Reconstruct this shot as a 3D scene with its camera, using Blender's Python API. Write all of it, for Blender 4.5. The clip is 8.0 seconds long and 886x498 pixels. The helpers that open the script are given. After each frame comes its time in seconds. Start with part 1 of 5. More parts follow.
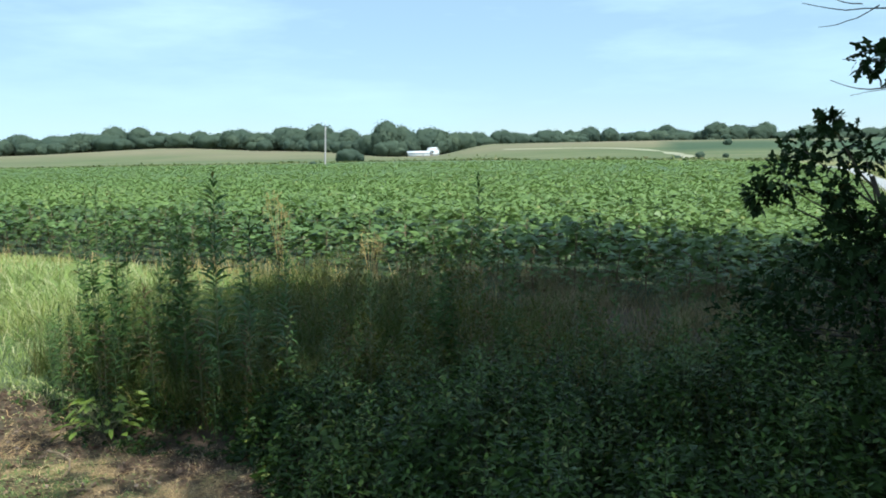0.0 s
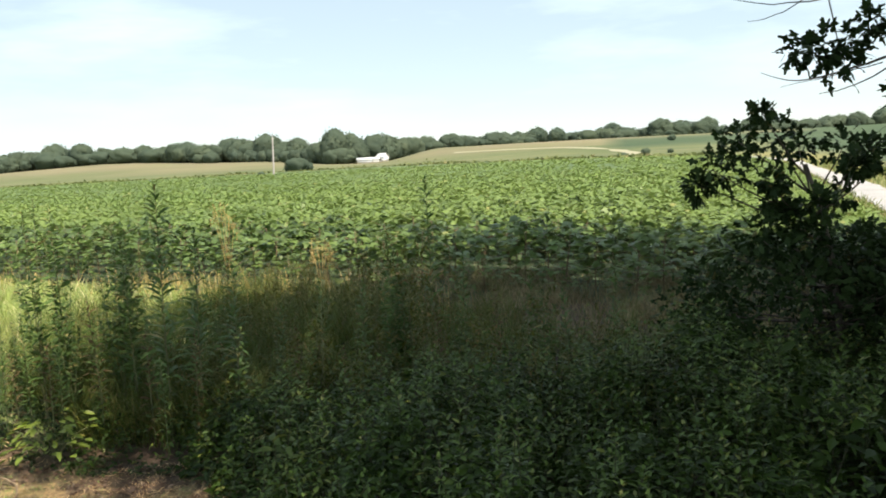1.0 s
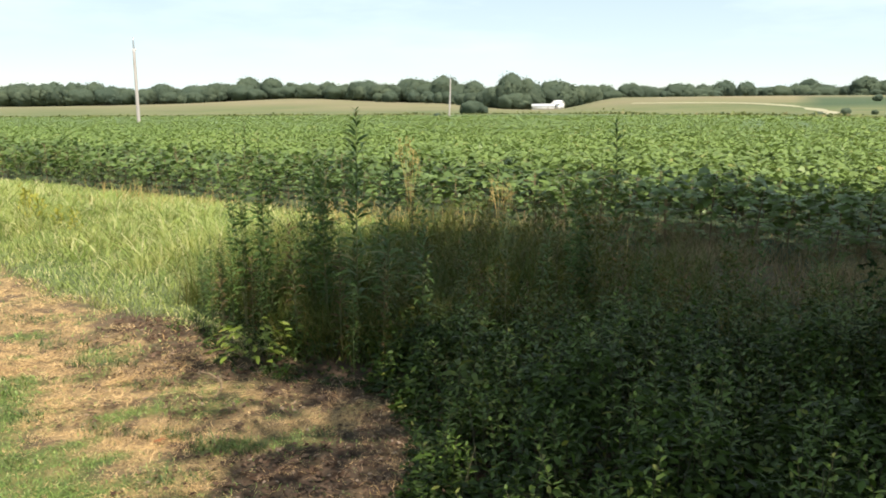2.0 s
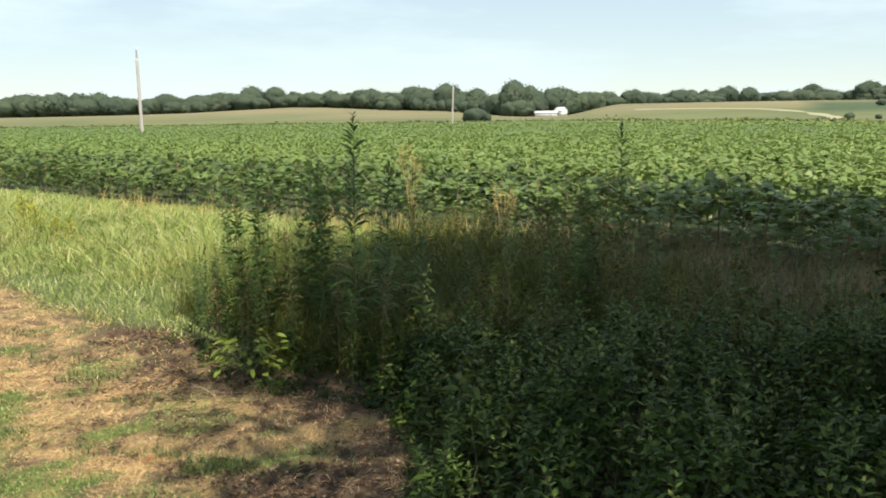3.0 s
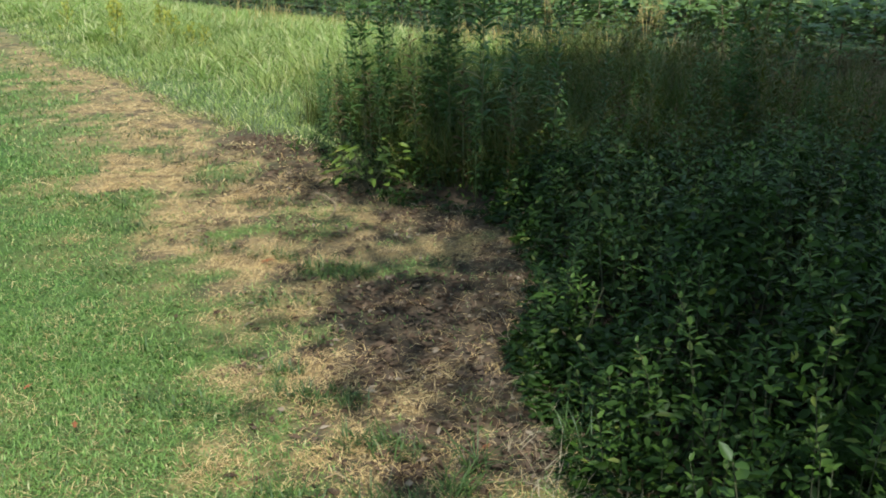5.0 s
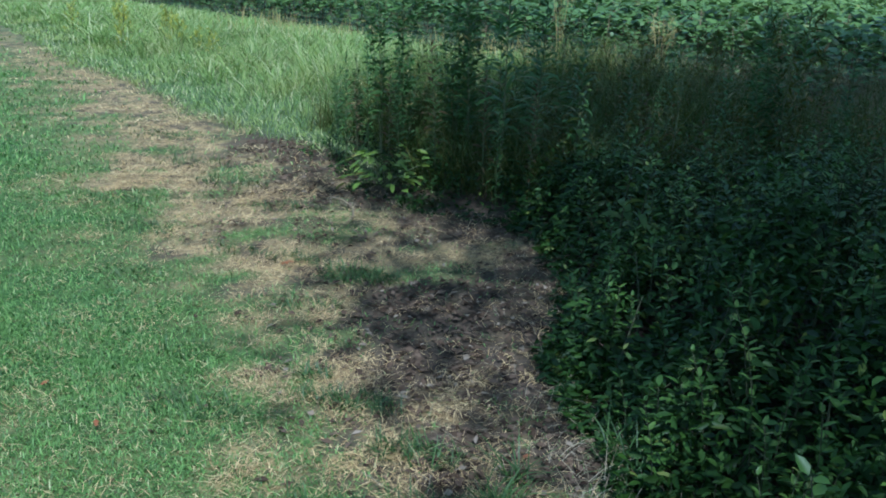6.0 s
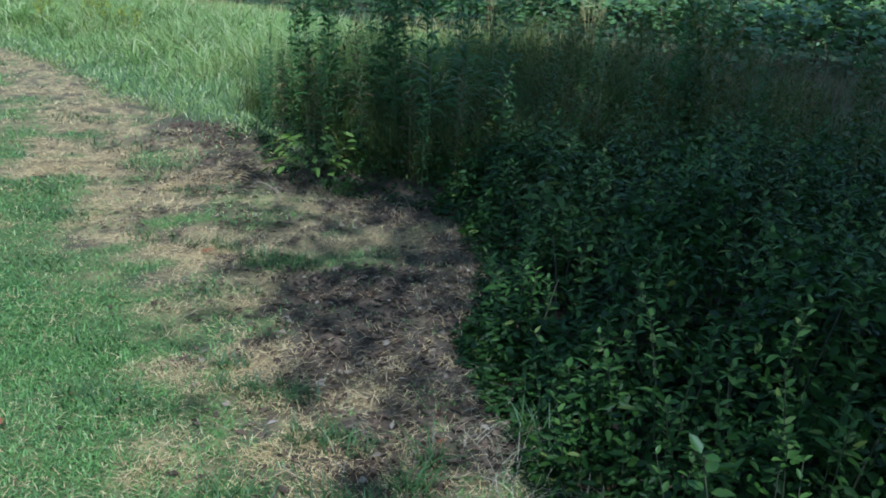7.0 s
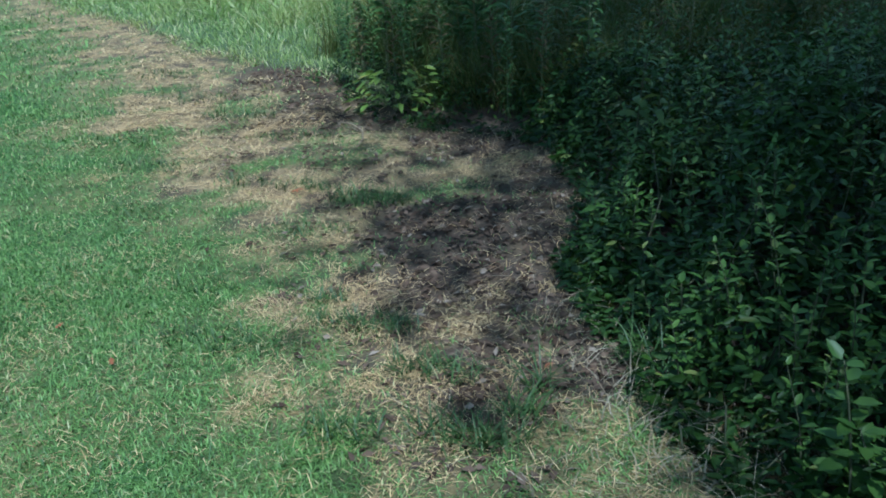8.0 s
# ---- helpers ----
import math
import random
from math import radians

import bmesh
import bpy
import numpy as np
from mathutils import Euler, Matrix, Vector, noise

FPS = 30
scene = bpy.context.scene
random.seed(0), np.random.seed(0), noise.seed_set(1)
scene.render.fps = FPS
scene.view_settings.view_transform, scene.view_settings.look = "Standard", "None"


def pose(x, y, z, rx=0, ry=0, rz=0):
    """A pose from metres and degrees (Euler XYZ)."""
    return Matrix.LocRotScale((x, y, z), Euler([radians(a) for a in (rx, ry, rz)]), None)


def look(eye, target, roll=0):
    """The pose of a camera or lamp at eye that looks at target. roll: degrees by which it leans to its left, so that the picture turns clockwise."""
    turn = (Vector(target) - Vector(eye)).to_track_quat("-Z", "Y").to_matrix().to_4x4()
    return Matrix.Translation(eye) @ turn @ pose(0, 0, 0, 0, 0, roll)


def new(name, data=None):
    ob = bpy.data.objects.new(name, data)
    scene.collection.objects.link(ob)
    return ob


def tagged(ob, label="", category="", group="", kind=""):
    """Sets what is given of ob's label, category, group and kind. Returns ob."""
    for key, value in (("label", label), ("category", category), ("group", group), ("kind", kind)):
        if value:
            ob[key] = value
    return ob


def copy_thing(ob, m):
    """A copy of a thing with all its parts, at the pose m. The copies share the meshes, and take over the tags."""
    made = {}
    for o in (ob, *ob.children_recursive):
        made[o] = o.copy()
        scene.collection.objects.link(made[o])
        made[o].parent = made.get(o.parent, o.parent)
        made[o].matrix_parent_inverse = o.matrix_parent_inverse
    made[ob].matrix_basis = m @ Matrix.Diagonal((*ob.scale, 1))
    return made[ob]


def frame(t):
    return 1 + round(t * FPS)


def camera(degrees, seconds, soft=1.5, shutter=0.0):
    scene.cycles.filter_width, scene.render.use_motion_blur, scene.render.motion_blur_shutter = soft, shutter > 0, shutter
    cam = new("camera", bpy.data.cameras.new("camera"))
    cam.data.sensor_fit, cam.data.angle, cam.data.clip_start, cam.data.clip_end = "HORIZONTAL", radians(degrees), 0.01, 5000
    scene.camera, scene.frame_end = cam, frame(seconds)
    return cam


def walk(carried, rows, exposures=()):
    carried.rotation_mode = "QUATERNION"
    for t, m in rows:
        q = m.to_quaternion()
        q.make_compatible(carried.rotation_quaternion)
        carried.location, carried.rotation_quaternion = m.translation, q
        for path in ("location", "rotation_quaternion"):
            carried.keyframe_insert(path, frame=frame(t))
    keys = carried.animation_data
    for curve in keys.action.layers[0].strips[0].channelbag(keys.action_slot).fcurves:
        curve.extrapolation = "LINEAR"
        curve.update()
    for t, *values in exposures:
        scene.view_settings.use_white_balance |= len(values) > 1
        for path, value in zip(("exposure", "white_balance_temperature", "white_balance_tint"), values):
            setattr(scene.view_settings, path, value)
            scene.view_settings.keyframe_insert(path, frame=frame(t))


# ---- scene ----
cam = camera(56.5, 8.0, soft=1.9)
PATH = [
    (0, (0.408, -0.394, 1.653), (0.373, 1.593, 1.434), -1.0),
    (0.2, (0.432, -0.402, 1.649), (0.499, 1.588, 1.462), -1.9),
    (0.5, (0.45, -0.41, 1.645), (0.601, 1.573, 1.435), -2.6),
    (0.7, (0.449, -0.412, 1.644), (0.606, 1.571, 1.432), -2.8),
    (1, (0.44, -0.412, 1.643), (0.518, 1.575, 1.431), -3.1),
    (1.2, (0.42, -0.409, 1.638), (0.362, 1.578, 1.414), -2.6),
    (1.5, (0.367, -0.403, 1.62), (0.14, 1.566, 1.35), -1.4),
    (1.7, (0.329, -0.438, 1.604), (0.015, 1.51, 1.275), 0.3),
    (2.8, (0.286, -0.243, 1.568), (-0.044, 1.704, 1.252), -1.8),
    (3, (0.294, -0.238, 1.564), (-0.039, 1.709, 1.255), -0.7),
    (3.2, (0.302, -0.217, 1.556), (-0.056, 1.723, 1.225), 0.1),
    (3.5, (0.309, -0.157, 1.545), (-0.064, 1.778, 1.206), 0.1),
    (4, (0.314, -0.071, 1.523), (-0.119, 1.84, 1.121), -0.3),
    (4.2, (0.3, -0.062, 1.489), (-0.171, 1.83, 1.044), 1.2),
    (4.4, (0.287, -0.022, 1.468), (-0.209, 1.829, 0.893), 0.8),
    (4.5, (0.317, 0.011, 1.47), (-0.192, 1.828, 0.807), -1.3),
    (4.7, (0.309, 0.018, 1.46), (-0.28, 1.796, 0.76), -2.4),
    (5.8, (0.084, 0.04, 1.34), (-0.484, 1.811, 0.604), 2.4),
    (6, (0.089, 0.029, 1.353), (-0.507, 1.815, 0.679), 1.3),
    (6.2, (0.096, 0.03, 1.362), (-0.462, 1.832, 0.697), 1.6),
    (6.5, (0.118, 0.036, 1.365), (-0.407, 1.848, 0.701), 1.7),
    (6.7, (0.144, 0.043, 1.369), (-0.338, 1.869, 0.711), 1.3),
    (7, (0.17, 0.066, 1.373), (-0.289, 1.876, 0.655), 1.8),
    (7.3, (0.16, 0.103, 1.338), (-0.421, 1.861, 0.583), 2.9),
    (7.5, (0.149, 0.115, 1.306), (-0.482, 1.836, 0.505), 2.1),
    (7.6, (0.144, 0.115, 1.296), (-0.461, 1.843, 0.491), 3.4),
    (7.7, (0.139, 0.115, 1.29), (-0.498, 1.784, 0.389), -0.9),
    (7.8, (0.133, 0.115, 1.284), (-0.517, 1.795, 0.415), -3.3),
    (8, (0.119, 0.116, 1.272), (-0.523, 1.816, 0.437), -3.8),
]
EXPOSURES = [(0.0, 0.45, 5700, 1), (0.4, 0.6, 6250, 4), (1.0, 0.76, 7200, 12), (3.5, 0.53, 7250, 10), (4.3, 0.52, 7500, 6), (4.6, 0.5, 7150, -3), (5.7, 0.13, 4600, -4), (8.0, 0.12, 4550, -4)]
walk(cam, [(t, look(eye, target, roll)) for t, eye, target, roll in PATH], EXPOSURES)

# ---- world, sun ----
SUN = Vector((0.36, -0.46, 1.0)).normalized()
world = bpy.data.worlds.new("sky")
scene.world = world
world.use_nodes = True
wt = world.node_tree
wt.nodes.clear()
sky = wt.nodes.new("ShaderNodeTexSky")
sky.sky_type = "NISHITA"
sky.sun_disc = False
sky.sun_elevation = math.asin(SUN.z)
sky.sun_rotation = math.atan2(SUN.x, SUN.y)
sky.air_density, sky.dust_density, sky.ozone_density = 1.0, 0.1, 2.5
coords = wt.nodes.new("ShaderNodeTexCoord")
stretch = wt.nodes.new("ShaderNodeMapping")
stretch.inputs["Scale"].default_value = (2.2, 2.2, 11.0)
stretch.inputs["Location"].default_value = (0.35, 0.1, 0.4)
puffs = wt.nodes.new("ShaderNodeTexNoise")
puffs.inputs["Scale"].default_value, puffs.inputs["Detail"].default_value, puffs.inputs["Roughness"].default_value = 1.3, 6.0, 0.55
cover = wt.nodes.new("ShaderNodeMapRange")
cover.inputs["From Min"].default_value, cover.inputs["From Max"].default_value, cover.inputs["To Max"].default_value = 0.46, 0.66, 0.9
cover.inputs["To Min"].default_value = 0.48
clouds = wt.nodes.new("ShaderNodeMix")
clouds.data_type = "RGBA"
clouds.inputs["B"].default_value = (6.7, 8.6, 9.9, 1)
back = wt.nodes.new("ShaderNodeBackground")
back.inputs["Strength"].default_value = 0.084
wout = wt.nodes.new("ShaderNodeOutputWorld")
wt.links.new(coords.outputs["Generated"], stretch.inputs["Vector"])
wt.links.new(stretch.outputs["Vector"], puffs.inputs["Vector"])
wt.links.new(puffs.outputs["Fac"], cover.inputs["Value"])
wt.links.new(cover.outputs["Result"], clouds.inputs["Factor"])
wt.links.new(sky.outputs["Color"], clouds.inputs["A"])
wt.links.new(clouds.outputs["Result"], back.inputs["Color"])
wt.links.new(back.outputs["Background"], wout.inputs["Surface"])

sun_data = bpy.data.lights.new("sun", "SUN")
sun_data.energy, sun_data.angle, sun_data.color = 5.3, radians(0.7), (1.0, 0.95, 0.86)
sun = new("sun", sun_data)
sun.matrix_world = look(SUN * 50, (0, 0, 0))

# ---- materials ----
def material(name):
    m = bpy.data.materials.new(name)
    m.use_nodes = True
    nt = m.node_tree
    nt.nodes.clear()
    return m, nt


def noise_node(nt, scale, detail=4.0, vector=None, rough=0.55):
    n = nt.nodes.new("ShaderNodeTexNoise")
    n.inputs["Scale"].default_value, n.inputs["Detail"].default_value, n.inputs["Roughness"].default_value = scale, detail, rough
    if vector is None:
        vector = nt.nodes.new("ShaderNodeTexCoord").outputs["Object"]
    nt.links.new(vector, n.inputs["Vector"])
    return n.outputs["Fac"]


def span(nt, value, lo, hi, a=0.0, b=1.0):
    n = nt.nodes.new("ShaderNodeMapRange")
    for key, v in (("From Min", lo), ("From Max", hi), ("To Min", a), ("To Max", b)):
        n.inputs[key].default_value = v
    nt.links.new(value, n.inputs["Value"])
    return n.outputs["Result"]


def blend(nt, factor, a, b):
    n = nt.nodes.new("ShaderNodeMix")
    n.data_type = "RGBA"
    for key, v in (("Factor", factor), ("A", a), ("B", b)):
        if isinstance(v, tuple):
            n.inputs[key].default_value = (*v, 1)
        elif isinstance(v, float):
            n.inputs[key].default_value = v
        else:
            nt.links.new(v, n.inputs[key])
    return n.outputs["Result"]


def finish(nt, colour, rough=0.7, trans=0.0, bump=None, strength=0.3, metal=0.0, distance=0.02, spec=0.5):
    p = nt.nodes.new("ShaderNodeBsdfPrincipled")
    p.inputs["Roughness"].default_value, p.inputs["Metallic"].default_value = rough, metal
    p.inputs["Specular IOR Level"].default_value = spec
    if isinstance(colour, tuple):
        p.inputs["Base Color"].default_value = (*colour, 1)
    else:
        nt.links.new(colour, p.inputs["Base Color"])
    if bump is not None:
        b = nt.nodes.new("ShaderNodeBump")
        b.inputs["Strength"].default_value, b.inputs["Distance"].default_value = strength, distance
        nt.links.new(bump, b.inputs["Height"])
        nt.links.new(b.outputs["Normal"], p.inputs["Normal"])
    end = p.outputs["BSDF"]
    if trans:
        t = nt.nodes.new("ShaderNodeBsdfTranslucent")
        if isinstance(colour, tuple):
            t.inputs["Color"].default_value = (*colour, 1)
        else:
            nt.links.new(colour, t.inputs["Color"])
        mix = nt.nodes.new("ShaderNodeMixShader")
        mix.inputs["Fac"].default_value = trans
        nt.links.new(end, mix.inputs[1])
        nt.links.new(t.outputs["BSDF"], mix.inputs[2])
        end = mix.outputs["Shader"]
    o = nt.nodes.new("ShaderNodeOutputMaterial")
    nt.links.new(end, o.inputs["Surface"])


def leaf_material(name, dark, light, odd=None, share=0.08, rough=0.5, trans=0.3, patch=1.5, spec=0.4, mottle=None):
    """Leaves that differ one by one, with slow drifts of colour over the stand; mottle: a colour, its scale and share in patches."""
    m, nt = material(name)
    geo = nt.nodes.new("ShaderNodeNewGeometry")
    info = nt.nodes.new("ShaderNodeObjectInfo")
    colour = blend(nt, geo.outputs["Random Per Island"], dark, light)
    drift = span(nt, noise_node(nt, patch, 3.0, geo.outputs["Position"]), 0.3, 0.7, 0.0, 0.45)
    colour = blend(nt, drift, colour, tuple(0.5 * (a + b) * k for a, b, k in zip(dark, light, (1.25, 1.1, 0.8))))
    colour = blend(nt, span(nt, info.outputs["Random"], 0, 1, 0.0, 0.3), colour, tuple(v * 0.8 for v in dark))
    if mottle:
        tint, scale, share_of = mottle
        colour = blend(nt, span(nt, noise_node(nt, scale, 4.0, geo.outputs["Position"], 0.65), 0.48, 0.62, 0.0, share_of), colour, tint)
    if odd:
        wh = nt.nodes.new("ShaderNodeTexWhiteNoise")
        wh.noise_dimensions = "1D"
        nt.links.new(geo.outputs["Random Per Island"], wh.inputs["W"])
        colour = blend(nt, span(nt, wh.outputs["Value"], 1 - share, 1 - share * 0.6), colour, odd)
    finish(nt, colour, rough, trans, spec=spec)
    return m


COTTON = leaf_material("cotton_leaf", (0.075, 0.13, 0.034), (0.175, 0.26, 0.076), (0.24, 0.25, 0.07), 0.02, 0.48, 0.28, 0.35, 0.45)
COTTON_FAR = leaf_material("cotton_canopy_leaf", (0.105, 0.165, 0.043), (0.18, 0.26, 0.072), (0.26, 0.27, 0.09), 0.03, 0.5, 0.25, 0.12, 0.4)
GRASS = leaf_material("tall_grass_blade", (0.085, 0.16, 0.04), (0.4, 0.48, 0.14), (0.62, 0.56, 0.3), 0.14, 0.5, 0.35, 0.8, 0.4, ((0.46, 0.43, 0.12), 1.1, 0.4))
LAWN = leaf_material("lawn_blade", (0.022, 0.065, 0.015), (0.32, 0.48, 0.125), (0.5, 0.46, 0.22), 0.06, 0.5, 0.3, 1.6)
STRAW = leaf_material("dry_straw", (0.21, 0.122, 0.049), (0.93, 0.68, 0.365), (0.12, 0.07, 0.045), 0.16, 0.7, 0.15, 2.0)
GOLD = leaf_material("dry_golden_grass", (0.36, 0.26, 0.1), (0.6, 0.46, 0.2), (0.2, 0.24, 0.07), 0.2, 0.6, 0.3, 1.0)
WEED = leaf_material("weed_leaf", (0.045, 0.09, 0.024), (0.125, 0.205, 0.06), (0.26, 0.22, 0.08), 0.08, 0.55, 0.3, 1.2, 0.2)
BUSHY = leaf_material("fine_weed_leaf", (0.055, 0.07, 0.012), (0.15, 0.15, 0.027), (0.22, 0.14, 0.06), 0.16, 0.6, 0.3, 0.9, 0.2)
# shade and dark gaps are put into this near-black green
VINE_SHADED = leaf_material("shaded_vine_leaf", (0.006, 0.015, 0.003), (0.068, 0.125, 0.019), (0.13, 0.15, 0.027), 0.035, 0.5, 0.18, 1.1, 0.2)
GOLDEN_TOP = leaf_material("yellow_weed_leaf", (0.22, 0.26, 0.04), (0.48, 0.45, 0.07), (0.6, 0.5, 0.08), 0.2, 0.5, 0.35, 2.0)
PALE_DRY = leaf_material("pale_dry_blade", (0.2, 0.15, 0.085), (0.44, 0.35, 0.22), (0.14, 0.17, 0.06), 0.25, 0.7, 0.25, 0.8, 0.1)
YELLOW = leaf_material("yellow_green_leaf", (0.12, 0.19, 0.03), (0.25, 0.31, 0.05), (0.4, 0.33, 0.08), 0.1, 0.45, 0.35, 2.0)
# leaf colour taken near black to carry shade and silhouette
OAK_SHADED = leaf_material("shaded_oak_leaf", (0.013, 0.028, 0.01), (0.034, 0.058, 0.018), (0.1, 0.09, 0.03), 0.02, 0.6, 0.12, 0.7, 0.1)
# far haze is mixed into these paler, bluer leaf colours
HAZED_WOODS = leaf_material("hazed_woodland_leaf", (0.08, 0.12, 0.095), (0.17, 0.22, 0.155), None, 0.0, 0.8, 0.5, 0.05, 0.05)
SPRIG = leaf_material("sprig_leaf", (0.05, 0.09, 0.02), (0.16, 0.2, 0.045), (0.3, 0.24, 0.07), 0.15, 0.5, 0.35, 1.0, 0.3)
# lighter copy of the vine leaf, for leaf tops that catch light
LIT_SHOOT = leaf_material("lit_shoot_leaf", (0.042, 0.088, 0.017), (0.12, 0.185, 0.036), (0.2, 0.22, 0.06), 0.08, 0.45, 0.3, 1.5, 0.3)
# darker copy of the lawn green, with the self-shadow of tufts in it
TUFT_SHADED = leaf_material("shaded_tuft_blade", (0.03, 0.065, 0.016), (0.11, 0.165, 0.042), (0.3, 0.27, 0.12), 0.06, 0.5, 0.3, 2.0)
STALK = leaf_material("dry_stalk", (0.13, 0.095, 0.065), (0.5, 0.41, 0.3), (0.25, 0.17, 0.1), 0.2, 0.7, 0.1, 3.0)
BROAD = leaf_material("broad_grass_blade", (0.16, 0.26, 0.055), (0.46, 0.53, 0.17), (0.6, 0.56, 0.3), 0.18, 0.45, 0.4, 0.9)
# darker grass colour that carries part of the shade under the oak
SHADE_GRASS = leaf_material("shaded_grass_blade", (0.042, 0.078, 0.014), (0.12, 0.165, 0.03), (0.22, 0.17, 0.055), 0.14, 0.5, 0.3, 1.0, 0.2, ((0.15, 0.12, 0.045), 1.4, 0.4))
VERGE = leaf_material("verge_blade", (0.1, 0.155, 0.045), (0.24, 0.26, 0.09), (0.36, 0.28, 0.13), 0.12, 0.6, 0.3, 0.3)
DEAD = leaf_material("withered_leaf", (0.07, 0.045, 0.024), (0.17, 0.12, 0.065), None, 0.0, 0.8, 0.2, 2.0, 0.1)
RUST = leaf_material("rust_leaf", (0.22, 0.075, 0.03), (0.28, 0.1, 0.04), None, 0.0, 0.6, 0.15, 2.0)
MARGIN = leaf_material("scrub_leaf", (0.1, 0.13, 0.05), (0.16, 0.185, 0.075), (0.2, 0.18, 0.085), 0.08, 0.7, 0.2, 0.03, 0.2)
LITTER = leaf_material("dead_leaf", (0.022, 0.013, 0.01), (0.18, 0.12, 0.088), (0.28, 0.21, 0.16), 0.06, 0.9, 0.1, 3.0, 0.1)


def bark_material(name, a, b, scale):
    m, nt = material(name)
    v = nt.nodes.new("ShaderNodeMapping")
    v.inputs["Scale"].default_value = (1, 1, 0.2)
    nt.links.new(nt.nodes.new("ShaderNodeTexCoord").outputs["Object"], v.inputs["Vector"])
    n = noise_node(nt, scale, 6.0, v.outputs["Vector"])
    finish(nt, blend(nt, span(nt, n, 0.35, 0.65), a, b), 0.9, 0.0, n, 0.7)
    return m


BARK = bark_material("oak_bark", (0.05, 0.04, 0.03), (0.15, 0.12, 0.095), 14.0)
STEM = bark_material("green_stem", (0.09, 0.11, 0.04), (0.2, 0.19, 0.09), 30.0)
BROWN_STEM = bark_material("brown_stem", (0.12, 0.075, 0.045), (0.26, 0.19, 0.11), 30.0)
VINE_STEM = bark_material("vine_stem", (0.03, 0.035, 0.013), (0.075, 0.07, 0.032), 40.0)
POLE_WOOD = bark_material("weathered_pole", (0.38, 0.34, 0.33), (0.47, 0.43, 0.42), 3.0)


def plain_material(name, a, b, scale, rough=0.6, metal=0.0):
    m, nt = material(name)
    n = noise_node(nt, scale, 5.0)
    finish(nt, blend(nt, span(nt, n, 0.3, 0.7), a, b), rough, 0.0, n, 0.1, metal)
    return m


WHITE = plain_material("white_siding", (0.72, 0.73, 0.73), (0.82, 0.82, 0.81), 1.2)
WHITE_ROOF = plain_material("pale_metal_roof", (0.62, 0.63, 0.64), (0.76, 0.77, 0.78), 0.8, 0.4)
DARK_PANE = plain_material("dark_glass", (0.03, 0.035, 0.04), (0.05, 0.055, 0.06), 2.0, 0.1)
STEEL = plain_material("galvanised_steel", (0.4, 0.41, 0.42), (0.5, 0.51, 0.52), 5.0, 0.45, 0.8)


def gravel_material():
    m, nt = material("pale_gravel")
    big, fine = noise_node(nt, 0.5, 5.0), noise_node(nt, 40.0, 3.0)
    c = blend(nt, span(nt, big, 0.3, 0.7), (0.27, 0.262, 0.255), (0.37, 0.36, 0.35))
    c = blend(nt, span(nt, fine, 0.35, 0.65, 0.0, 0.45), c, (0.22, 0.215, 0.21))
    finish(nt, c, 0.95, 0.0, fine, 0.6)
    return m


